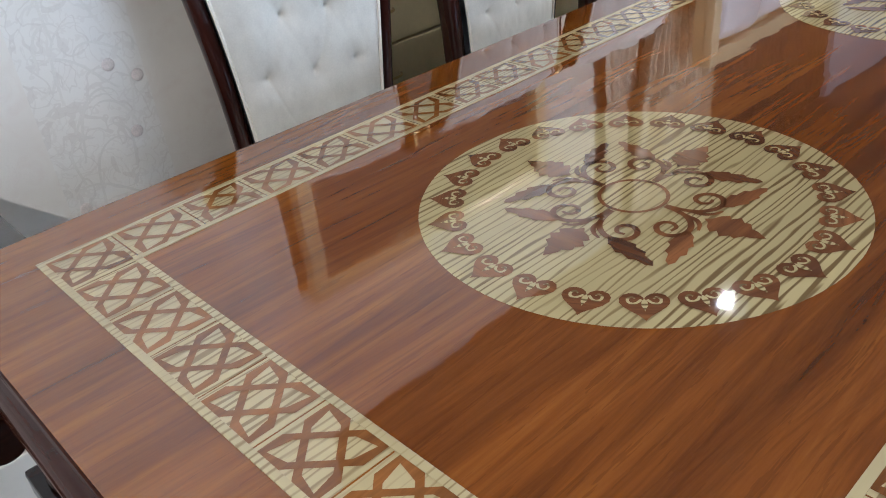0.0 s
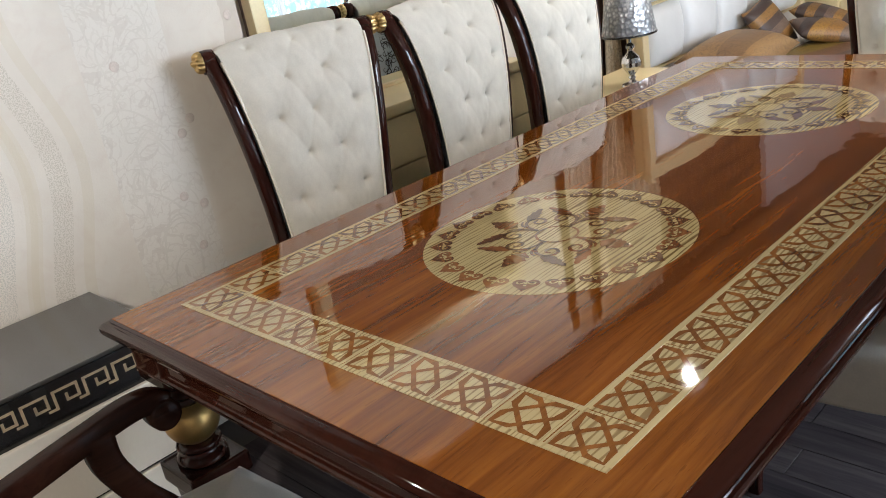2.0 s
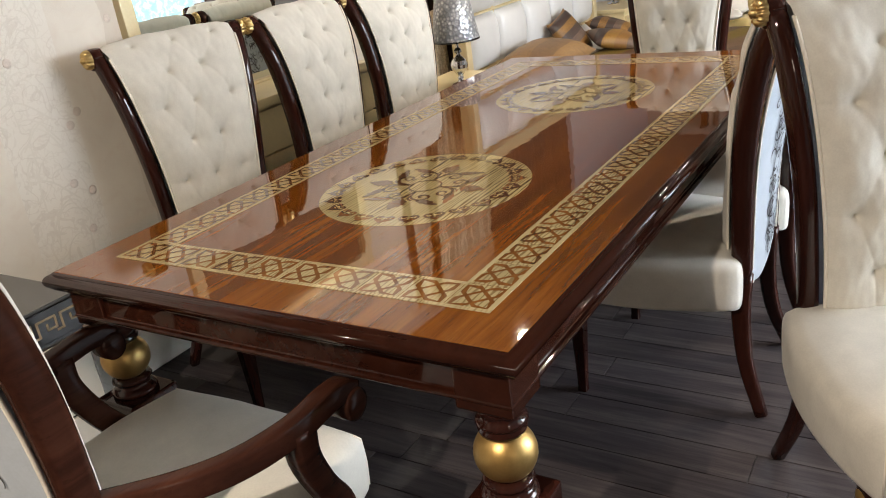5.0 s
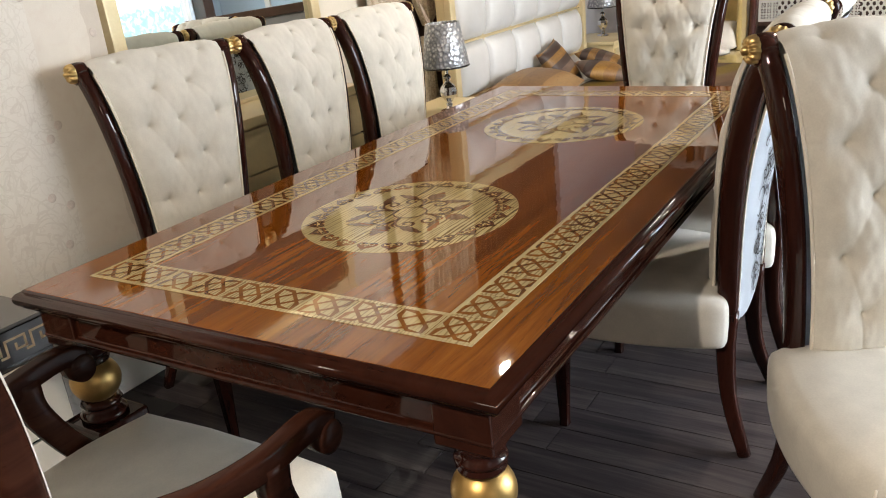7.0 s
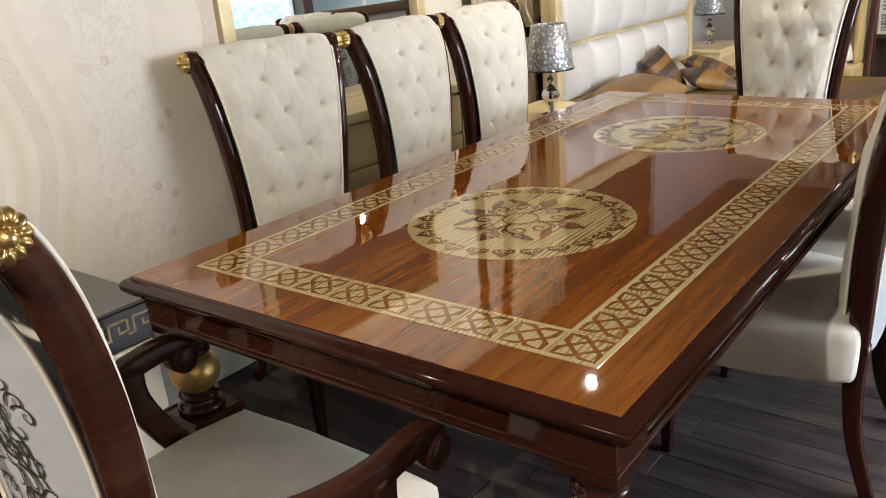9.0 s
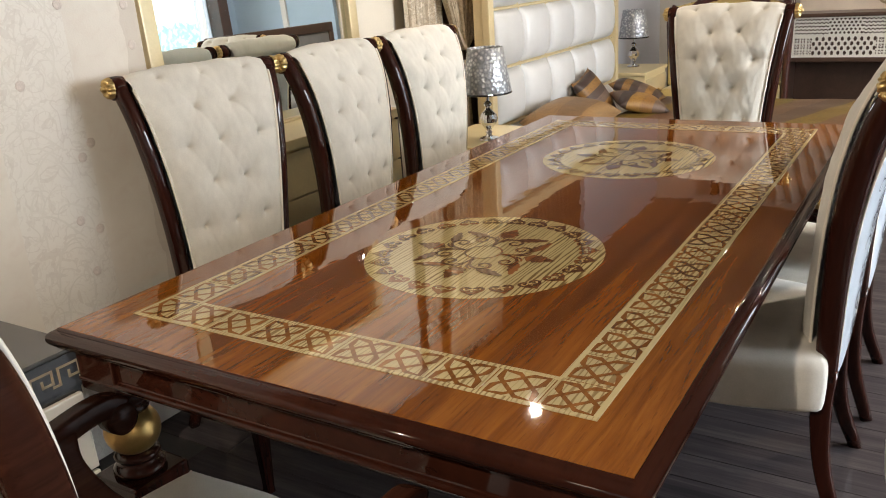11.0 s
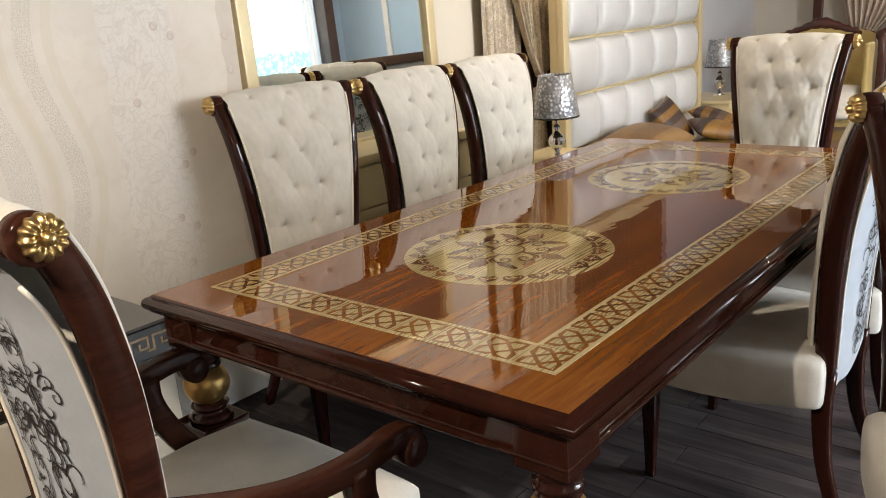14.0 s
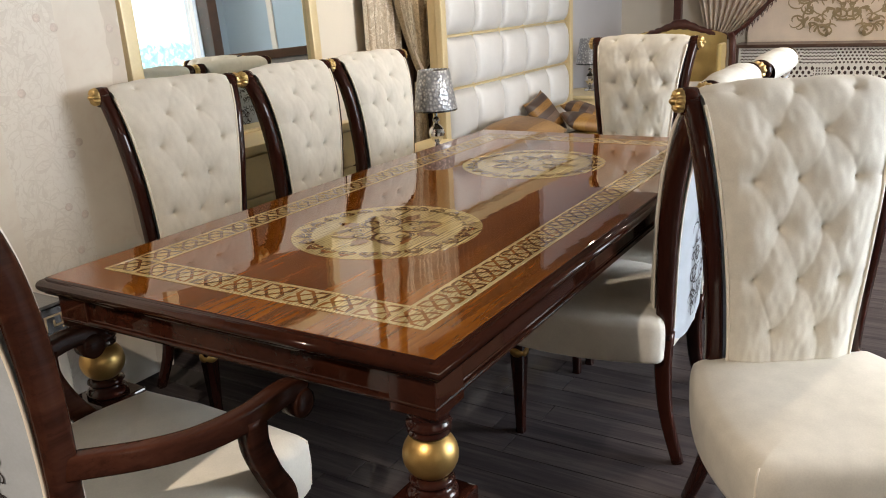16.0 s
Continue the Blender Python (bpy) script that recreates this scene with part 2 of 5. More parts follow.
BLUEGREY = surface("bluegrey_paint", (0.40, 0.54, 0.69), 0.7, vary=0.06, scale=2, grain=150)
# unseen ceiling, colour kept dark so that less light mirrors in the tabletop
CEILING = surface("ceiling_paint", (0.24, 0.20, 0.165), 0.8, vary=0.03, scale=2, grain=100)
PLANK = wood("floor_plank", (0.034, 0.029, 0.032), (0.056, 0.048, 0.051), (0.088, 0.075, 0.076), along="x", coat=0.25, jitter=7.0, rough=0.42, wavy=False)
JOINT = surface("floor_joint", (0.045, 0.040, 0.039), 0.8, vary=0.15)
IVORY = surface("ivory_lacquer", (0.78, 0.635, 0.36), 0.35, vary=0.07, scale=5, grain=90, coat=0.3)
IVORY_GOLD = surface("pale_gold_trim", (0.70, 0.57, 0.34), 0.35, 0.25, vary=0.08, grain=120, coat=0.2)
SATIN = surface("silver_satin", (0.60, 0.595, 0.59), 0.34, vary=0.07, scale=10, grain=260, bump=0.08, sheen=0.1, depth=0.001)
BLACK = surface("black_lacquer", (0.018, 0.017, 0.018), 0.25, coat=0.8, vary=0.2)
GREYTOP = surface("grey_stone_top", (0.055, 0.053, 0.052), 0.22, coat=0.5, vary=0.25, scale=12, grain=60)
KEYGOLD = surface("greek_key_gold", (0.50, 0.40, 0.27), 0.45, 0.0, vary=0.1)
CREAMFACE = surface("cream_drawer_face", (0.72, 0.67, 0.58), 0.3, coat=0.4, vary=0.04, scale=4)


def striped(name, colours, width, turn=0.0):
    """Broad woven stripes with small figures."""
    m, nt, b = nodes_of(name)
    n = Net(nt)
    v = n.coords(turn=(0, 0, turn))
    x = n.put("ShaderNodeSeparateXYZ", (0, v)).outputs[0]
    f = n.math("FRACT", n.math("MULTIPLY_ADD", x, 1 / width, 0.37))
    r = n.put("ShaderNodeValToRGB", (0, f))
    r.color_ramp.interpolation = "CONSTANT"
    e = r.color_ramp.elements
    while len(e) < len(colours):
        e.new(0.5)
    for k, (el, c) in enumerate(zip(e, colours)):
        el.position, el.color = k / len(colours), (*c, 1)
    fig = n.noise(v, 70.0, 4, 0.6, 2.0)
    col = n.mix(n.math("MULTIPLY", n.math("GREATER_THAN", fig, 0.54), 0.5), r.outputs[0], (0.05, 0.03, 0.022))
    nt.links.new(col, b.inputs["Base Color"])
    b.inputs["Roughness"].default_value = 0.5
    n.bump(fig, 0.3, 0.003, b)
    return m


BROC = striped("striped_brocade", ((0.26, 0.13, 0.035), (0.055, 0.033, 0.028), (0.15, 0.095, 0.07), (0.30, 0.15, 0.04), (0.055, 0.033, 0.028)), 0.26)
BROC3 = striped("gold_striped_brocade", ((0.055, 0.033, 0.028), (0.33, 0.17, 0.04), (0.27, 0.13, 0.035), (0.16, 0.10, 0.07)), 0.30, 0.5)
BROC2 = striped("gold_patch_brocade", ((0.17, 0.115, 0.018), (0.15, 0.085, 0.05), (0.10, 0.055, 0.035), (0.19, 0.12, 0.02), (0.16, 0.075, 0.035), (0.09, 0.05, 0.035)), 0.95, 0.35)
BRONZE = striped("bronze_satin", ((0.27, 0.15, 0.06), (0.20, 0.11, 0.05), (0.30, 0.17, 0.07)), 0.4)
FOIL = checks("crushed_foil", (0.75, 0.75, 0.76), (0.33, 0.34, 0.36), 55.0)
CHROME = surface("chrome_crystal", (0.75, 0.75, 0.77), 0.12, 1.0, vary=0.2, scale=60, grain=150)
DRAPE = surface("beige_drape", (0.58, 0.475, 0.385), 0.42, vary=0.14, scale=7, grain=200, bump=0.25, sheen=0.15)
DRAPE_LACE = brocade("taupe_lace", (0.52, 0.42, 0.30), (0.43, 0.34, 0.235), (0.60, 0.50, 0.37), 14.0)
SWAGCLOTH = brocade("golden_beige_cloth", (0.56, 0.46, 0.32), (0.50, 0.405, 0.28), (0.62, 0.52, 0.37), 8.0)
MUSTARD = surface("mustard_velvet", (0.52, 0.38, 0.14), 0.6, vary=0.1, scale=9, sheen=0.3)
CARVED = surface("carved_mahogany", (0.060, 0.014, 0.010), 0.3, coat=0.7, vary=0.45, scale=30, grain=90, bump=0.6, depth=0.006)
LINEN = surface("white_linen", (0.74, 0.70, 0.64), 0.75, vary=0.04, scale=6, bump=0.1)
LATTICE = surface("white_lattice", (0.82, 0.79, 0.73), 0.5, vary=0.06, grain=120)
FILIGREE = surface("filigree_gold", (0.36, 0.265, 0.15), 0.45, 0.0, vary=0.2, grain=120)
PEARL = surface("pearl_satin_panel", (0.80, 0.67, 0.56), 0.35, vary=0.12, scale=5, grain=160, bump=0.1, sheen=0.3)
WALNUT = surface("brown_rail_wood", (0.075, 0.040, 0.028), 0.4, coat=0.3, vary=0.25, scale=10)
BROWNCLOTH = surface("brown_pleated_cloth", (0.085, 0.045, 0.026), 0.7, vary=0.2, scale=9, grain=200, bump=0.2)
GREYCLOTH = surface("grey_upholstery", (0.30, 0.31, 0.33), 0.7, vary=0.08, scale=8, bump=0.1)


def outdoors(name):
    """Overexposed street with teal planting low down."""
    m, nt, b = nodes_of(name)
    n = Net(nt)
    v = n.coords()
    z = n.put("ShaderNodeSeparateXYZ", (0, v)).outputs[2]
    wob = n.math("ADD", z, n.math("MULTIPLY", n.noise(v, 2.5, 4), 0.7))
    teal = n.ramp(n.noise(v, 9.0, 4, 0.6, 0.6), (0.38, (0.02, 0.16, 0.22)), (0.5, (0.07, 0.42, 0.55)), (0.64, (0.55, 0.92, 1.0)))
    col = n.mix(n.ramp(n.math("SUBTRACT", wob, 1.38), (0.3, (0, 0, 0)), (0.5, (1, 1, 1))), teal, (0.88, 0.96, 1.0))
    b.inputs["Base Color"].default_value = (0, 0, 0, 1)
    nt.links.new(col, b.inputs["Emission Color"])
    b.inputs["Emission Strength"].default_value = 2.6
    return m


OUTSIDE = outdoors("bright_outdoors")
LENS = glow("downlight_lens", (1.0, 0.97, 0.92), 45.0)
WHITE = surface("white_trim", (0.75, 0.74, 0.72), 0.5, vary=0.03)
_mm, _nt, MIRROR_B = nodes_of("mirror_silver")
MIRROR_B.inputs["Base Color"].default_value = (0.80, 0.84, 0.83, 1)
MIRROR_B.inputs["Metallic"].default_value = 1.0
MIRROR_B.inputs["Roughness"].default_value = 0.01
MIRROR = _mm
_gm, _nt, _gb = nodes_of("window_glass")
_gb.inputs["Transmission Weight"].default_value, _gb.inputs["Roughness"].default_value, _gb.inputs["IOR"].default_value = 1.0, 0.0, 1.1
GLASS = _gm


# ---- building helpers ----
def empty(name, x=0.0, y=0.0, z=0.0, turn=0.0):
    ob = new(name)
    ob.matrix_basis = pose(x, y, z, 0, 0, turn)
    return ob


def mesh_of(name, bm, material, smooth=False):
    me = bpy.data.meshes.new(name)
    bm.normal_update()
    bm.to_mesh(me)
    bm.free()
    me.materials.append(material)
    if smooth:
        me.polygons.foreach_set("use_smooth", [True] * len(me.polygons))
    return me


def part(name, bm, material, parent=None, label="", smooth=False, kind=""):
    ob = new(name, mesh_of(name, bm, material, smooth))
    if parent:
        ob.parent = parent
    return tagged(ob, label, kind=kind)


def again(ob, parent, m=None, name=None):
    """One more object on the same mesh."""
    o = new(name or ob.name.split(".")[0], ob.data)
    o.parent = parent
    if m is not None:
        o.matrix_basis = m
    return o


def box(x0, y0, z0, x1, y1, z1, bevel=0.0, bm=None, seg=2):
    own = bmesh.new()
    bmesh.ops.create_cube(own, size=1)
    for v in own.verts:
        v.co = Vector(((x0 + x1) / 2 + v.co.x * (x1 - x0), (y0 + y1) / 2 + v.co.y * (y1 - y0), (z0 + z1) / 2 + v.co.z * (z1 - z0)))
    if bevel:
        bmesh.ops.bevel(own, geom=own.edges[:], offset=bevel, segments=seg, affect="EDGES", profile=0.6)
    return join(bm, own)


def join(bm, own):
    """own added to bm, or own itself."""
    if bm is None:
        return own
    tmp = bpy.data.meshes.new("tmp")
    own.to_mesh(tmp)
    own.free()
    bm.from_mesh(tmp)
    bpy.data.meshes.remove(tmp)
    return bm


def lathe(profile, n=24, centre=(0, 0, 0), bm=None, ripple=None):
    """A turned form from (radius, z) rows about the z axis."""
    bm = bm or bmesh.new()
    rows = []
    for r, z in profile:
        ring = []
        for k in range(n):
            a = 2 * math.pi * k / n
            q = r * (1 + (ripple(a, z) if ripple else 0))
            ring.append(bm.verts.new((centre[0] + q * math.cos(a), centre[1] + q * math.sin(a), centre[2] + z)))
        rows.append(ring)
    for a, b in zip(rows, rows[1:]):
        for k in range(n):
            bm.faces.new((a[k], a[(k + 1) % n], b[(k + 1) % n], b[k]))
    bm.faces.new(rows[0][::-1])
    bm.faces.new(rows[-1])
    return bm


def smooth_path(points, n):
    """n points on a soft curve through the given ones."""
    pts = [Vector(p) for p in points]
    pts = [2 * pts[0] - pts[1], *pts, 2 * pts[-1] - pts[-2]]
    out = []
    spans = len(pts) - 3
    for k in range(n):
        f = k / (n - 1) * spans
        i = min(int(f), spans - 1)
        t = f - i
        a, b, c, d = pts[i:i + 4]
        out.append(0.5 * ((2 * b) + (c - a) * t + (2 * a - 5 * b + 4 * c - d) * t * t + (3 * b - a - 3 * c + d) * t ** 3))
    return out


def sweep(path, sizes, side=(0, 1, 0), bm=None, corner=0.3, n=12, ends=True):
    """A bar along a path: sizes give (half width along side, half depth) for each point, with a rounded section."""
    bm = bm or bmesh.new()
    path = [Vector(p) for p in path]
    if isinstance(sizes, tuple):
        sizes = [sizes] * len(path)
    rings = []
    for i, p in enumerate(path):
        ahead = (path[min(i + 1, len(path) - 1)] - path[max(i - 1, 0)]).normalized()
        s = (Vector(side) - ahead * Vector(side).dot(ahead)).normalized()
        u = ahead.cross(s)
        w, d = sizes[i]
        ring = []
        for k in range(n):
            a = 2 * math.pi * (k + 0.5) / n
            c, sn = math.cos(a), math.sin(a)
            e = corner * 2
            cx = math.copysign(abs(c) ** e, c)
            sy = math.copysign(abs(sn) ** e, sn)
            ring.append(bm.verts.new(p + s * (w * cx) + u * (d * sy)))
        rings.append(ring)
    for a, b in zip(rings, rings[1:]):
        for k in range(n):
            bm.faces.new((a[k], a[(k + 1) % n], b[(k + 1) % n], b[k]))
    if ends:
        bm.faces.new(rings[0][::-1])
        bm.faces.new(rings[-1])
    return bm


def sheet(fn, nu, nv, bm=None, close_u=False):
    """A grid surface from fn(u, v), both 0 to 1."""
    bm = bm or bmesh.new()
    rows = [[bm.verts.new(fn(i / nu, j / nv)) for i in range(nu if close_u else nu + 1)] for j in range(nv + 1)]
    for a, b in zip(rows, rows[1:]):
        m = len(a)
        for i in range(m if close_u else m - 1):
            bm.faces.new((a[i], a[(i + 1) % m], b[(i + 1) % m], b[i]))
    return bm


def curl(x, y, heading, length, k0, k1, n=14):
    """A plane scroll line: starts at x, y with a heading in degrees; its bend goes from k0 to k1 per metre."""
    pts, a, step = [(x, y)], radians(heading), length / n
    for i in range(n):
        a += (k0 + (k1 - k0) * (i / n) ** 1.5) * step
        x, y = x + math.cos(a) * step, y + math.sin(a) * step
        pts.append((x, y))
    return pts


def ribbon(bm, pts, width, place, taper=0.35):
    """A flat ribbon along plane points, set into space by place(u, v)."""
    left, right = [], []
    for i, (x, y) in enumerate(pts):
        x0, y0 = pts[max(i - 1, 0)]
        x1, y1 = pts[min(i + 1, len(pts) - 1)]
        d = math.hypot(x1 - x0, y1 - y0) or 1
        f = i / (len(pts) - 1)
        w = width / 2 * (taper + (1 - taper) * math.sin(math.pi * min(1, 0.25 + 0.75 * f)) ** 0.7)
        left.append(bm.verts.new(place(x - (y1 - y0) / d * w, y + (x1 - x0) / d * w)))
        right.append(bm.verts.new(place(x + (y1 - y0) / d * w, y - (x1 - x0) / d * w)))
    for i in range(len(pts) - 1):
        bm.faces.new((right[i], right[i + 1], left[i + 1], left[i]))


def outline(bm, pts, place):
    """One flat face inside a plane outline."""
    f = bm.faces.new([bm.verts.new(place(x, y)) for x, y in pts])
    bmesh.ops.triangulate(bm, faces=[f])


def cushion(w, d, h, nu=16, nv=16, pinch=0.25):
    """A soft pillow lying flat, centred on its own middle."""
    bm = bmesh.new()

    def half(sign):
        def fn(u, v):
            a, b = 2 * u - 1, 2 * v - 1
            thick = (max(0, 1 - abs(a) ** 2.6) * max(0, 1 - abs(b) ** 2.6)) ** 0.5
            x, y = a * w / 2 * (1 - 0.4 * pinch * (1 - b * b) * a * a), b * d / 2 * (1 - 0.4 * pinch * (1 - a * a) * b * b)
            return Vector((x, y, sign * h / 2 * thick))
        return fn
    sheet(half(1), nu, nv, bm)
    lower = bmesh.new()
    sheet(half(-1), nu, nv, lower)
    bmesh.ops.reverse_faces(lower, faces=lower.faces[:])
    join(bm, lower)
    bmesh.ops.remove_doubles(bm, verts=bm.verts[:], dist=0.0004)
    return bm


# ---- the room ----
X_PANEL, X_WALL, X_EAST, Y_NORTH, Y_SOUTH = -0.80, -1.10, 4.5, 7.0, -6.0
X_SHOP, Y_SHOP, Z_SHOP = 8.5, -1.5, 4.0      # an added, unseen tall part of the room that holds the key lamp
floor = part("floor", box(-1.5, Y_SOUTH - 0.2, -0.12, X_SHOP + 0.2, Y_NORTH + 0.2, -0.004), JOINT)
tagged(floor, "dark grey-brown wood-look plank floor with pale joints", "floor", kind="structure")
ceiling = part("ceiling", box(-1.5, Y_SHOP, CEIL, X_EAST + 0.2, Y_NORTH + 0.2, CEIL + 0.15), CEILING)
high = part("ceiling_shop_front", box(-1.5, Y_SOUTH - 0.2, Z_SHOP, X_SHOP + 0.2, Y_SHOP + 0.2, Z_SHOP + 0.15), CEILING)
tagged(high, "higher painted ceiling over the added, unseen part of the room", "ceiling", kind="structure")
tagged(ceiling, "plain unseen ceiling with recessed lights, darkened to curb reflections", "ceiling", kind="structure")
wall_panel = part("wall_west_paper", box(-1.5, Y_SOUTH, 0, X_PANEL, 0.79, CEIL, 0.004), PAPER)
tagged(wall_panel, "cream wallpapered wall with embossed scroll band and dots", "wall", kind="structure")
wall_w = part("wall_west", box(-1.5, 0.79, 0, X_WALL, 5.05, CEIL), PLASTER)
tagged(wall_w, "plain cream plaster wall behind dresser and curtain", "wall", kind="structure")
wall_w2 = part("wall_west_lilac", box(-1.5, 5.05, 0, X_WALL + 0.06, Y_NORTH, CEIL), LILAC)
tagged(wall_w2, "pale lilac-grey painted wall behind the bedside lamp", "wall", kind="structure")
wall_n = part("wall_north", box(-1.5, Y_NORTH, 0, X_EAST + 0.2, Y_NORTH + 0.2, CEIL), PLASTER)
tagged(wall_n, "plain cream plaster wall at the far end", "wall", kind="structure")
wall_s = part("wall_south", box(-1.5, Y_SOUTH - 0.2, 0, X_SHOP + 0.2, Y_SOUTH, Z_SHOP), PLASTER)
tagged(wall_s, "plain cream plaster wall at the near end", "wall", kind="structure")
WZ0, WZ1 = 0.35, 2.3
WINDOWS = ((0.6, 3.2), (3.5, 6.46))
bm = box(X_EAST + 0.2, Y_SHOP, 0, X_SHOP, Y_SHOP + 0.2, Z_SHOP)
box(-1.5, Y_SHOP + 0.002, CEIL + 0.152, X_EAST + 0.198, Y_SHOP + 0.2, Z_SHOP, bm=bm)
box(-1.5, Y_SOUTH, CEIL + 0.002, X_PANEL - 0.1, Y_SHOP - 0.002, Z_SHOP, bm=bm)
box(X_SHOP, Y_SOUTH, 0, X_SHOP + 0.2, -5.7, Z_SHOP, bm=bm)
box(X_SHOP, -3.2, 0, X_SHOP + 0.2, Y_SHOP + 0.2, Z_SHOP, bm=bm)
box(X_SHOP, -5.7, 0, X_SHOP + 0.2, -3.2, 0.5, bm=bm)
box(X_SHOP, -5.7, 3.8, X_SHOP + 0.2, -3.2, Z_SHOP, bm=bm)
tagged(part("wall_shop_front", bm, PLASTER), "plain cream wall round the tall shop-front window", "wall", kind="structure")
bm = box(X_EAST, Y_SHOP + 0.002, 0, X_EAST + 0.2, WINDOWS[0][0], CEIL)
box(X_EAST, WINDOWS[0][1], 0, X_EAST + 0.2, WINDOWS[1][0], CEIL, bm=bm)
box(X_EAST, WINDOWS[1][1], 0, X_EAST + 0.2, Y_NORTH, CEIL, bm=bm)
for WY0, WY1 in WINDOWS:
    box(X_EAST, WY0, 0, X_EAST + 0.2, WY1, WZ0, bm=bm)
    box(X_EAST, WY0, WZ1, X_EAST + 0.2, WY1, CEIL, bm=bm)
tagged(part("wall_east", bm, BLUEGREY), "blue-grey painted wall with wide bright windows", "wall", kind="structure")
for number, (WY0, WY1) in enumerate(WINDOWS, 1):
    window = tagged(empty("window_%d" % number, X_EAST, 0, 0), "wide shop window letting in bright daylight", "window", kind="structure")
    for y in (WY0 + 0.03, (WY0 + WY1) / 2, WY1 - 0.03):
        part("window_frame", box(0.04, y - 0.03, WZ0, 0.12, y + 0.03, WZ1, 0.004), WHITE, window)
    for z in (WZ0 + 0.03, WZ1 - 0.03):
        part("window_frame", box(0.045, WY0 + 0.06, z - 0.03, 0.115, WY1 - 0.06, z + 0.03, 0.004), WHITE, window)
    for a, b in ((WY0 + 0.06, (WY0 + WY1) / 2 - 0.03), ((WY0 + WY1) / 2 + 0.03, WY1 - 0.06)):
        pane = part("pane", box(0.075, a, WZ0 + 0.06, 0.081, b, WZ1 - 0.06), GLASS, window)
        pane.visible_shadow = False
# invented window round the key lamp's opening, out of view
window = tagged(empty("window_3", X_SHOP, 0, 0), "tall shop-front window letting in daylight", "window", kind="structure")
for y in (-5.67, -4.45, -3.23):
    part("window_frame", box(0.04, y - 0.03, 0.5, 0.12, y + 0.03, 3.8, 0.004), WHITE, window)
for z in (0.53, 3.77):
    part("window_frame", box(0.045, -5.64, z - 0.03, 0.115, -3.26, z + 0.03, 0.004), WHITE, window)
for a, b in ((-5.64, -4.48), (-4.42, -3.26)):
    pane = part("pane", box(0.075, a, 0.56, 0.081, b, 3.74), GLASS, window)
    pane.visible_shadow = False
backdrop = part("backdrop", box(9.0, -0.5, -1, 9.05, 14, 6), OUTSIDE)
tagged(backdrop, "bright overexposed street outside the window", "backdrop", kind="structure")

# the added fill lamps get the same rim and lens
for _x, _y, _w in DOWNLIGHTS_AND_FILL:
    lampc = tagged(empty("downlight", _x, _y, CEIL), "small round white ceiling downlight, of a set partly added as unseen fill", "light", "ceiling downlights")
    part("rim", lathe([(0.085, 0.0), (0.085, -0.006), (0.078, -0.010), (0.040, -0.008), (0.036, 0.0)], 28), WHITE, lampc, smooth=True)
    part("lens", lathe([(0.034, 0.0), (0.034, -0.004), (0.0335, -0.005)], 28), LENS, lampc)

# wallpaper band: embossed scrolls and small dots
band = tagged(empty("wallpaper_band", X_PANEL), "embossed pale scroll border with dusty pink dots", "wallpaper", kind="structure")
rng = random.Random(7)


def on_wall(lift):
    return lambda u, v: Vector((lift, u, v))


bm = bmesh.new()
lift = 0.0002
for k in range(9):
    z0 = 0.10 + 0.27 * k
    for s, y0 in ((1, 0.33), (-1, 0.47)):
        for zz, ln, kk in ((0.0, 0.17, 30), (0.07, 0.22, 24), (0.15, 0.15, 40), (0.20, 0.20, 28)):
            h0 = 90 + s * rng.uniform(-70, 20)
            line = curl(y0 + rng.uniform(-0.03, 0.03), z0 + zz, h0, ln, s * 3, -s * kk * rng.uniform(0.8, 1.4), 16)
            lift = 0.0002 + (lift - 0.0002 + 0.00005) % 0.0006
            ribbon(bm, line, 0.0060, on_wall(lift))
        for _k in range(5):
            yy, zz = y0 + rng.uniform(-0.05, 0.05), z0 + rng.uniform(0, 0.27)
            ribbon(bm, curl(yy, zz, rng.uniform(0, 360), 0.035, 20, 60, 6), 0.007, on_wall(0.0009 + 0.00003 * _k), 0.2)
part("scroll_relief", bm, RELIEF, band, kind="stuff")
DOTS = [(0.465, 1.419), (0.523, 1.385), (0.539, 0.986), (0.502, 0.949), (0.452, 0.766), (0.510, 0.725), (0.300, 0.466), (0.47, 0.60), (0.36, 1.18), (0.745, 1.37), (0.75, 1.25), (0.44, 1.72), (0.40, 0.30)]
dot = None
for y, z in DOTS:
    m = pose(0.0005, y, z, 0, 90, 0)
    if dot is None:
        dot = part("dot", lathe([(0.0150, 0), (0.0146, 0.0005), (0.008, 0.0007), (0.001, 0.0008)], 14), RELIEF_DOT, band, smooth=True)
        dot.matrix_basis = m
    else:
        again(dot, band, m)

# ---- dining table ----
W, L, TOP = 1.0, 2.17, 0.78
BX, BY = 0.090, 0.108          # board edge beyond the inlay, at the sides and at the ends
table = tagged(empty("dining_table", 0, 0, 0), "long glossy brown inlaid dining table with dark moulded apron", "dining table")


def ring_sweep(rows, bm=None):
    """A moulding round the board, from (offset outward from the board's edge, z) rows."""
    bm = bm or bmesh.new()
    rings = []
    for o, z in rows:
        x, y = BX + o, BY + o
        rings.append([bm.verts.new(p) for p in ((-x, -y, z), (W + x, -y, z), (W + x, L + y, z), (-x, L + y, z))])
    for a, b in zip(rings, rings[1:]):
        for k in range(4):
            bm.faces.new((a[k], a[(k + 1) % 4], b[(k + 1) % 4], b[k]))
    return bm


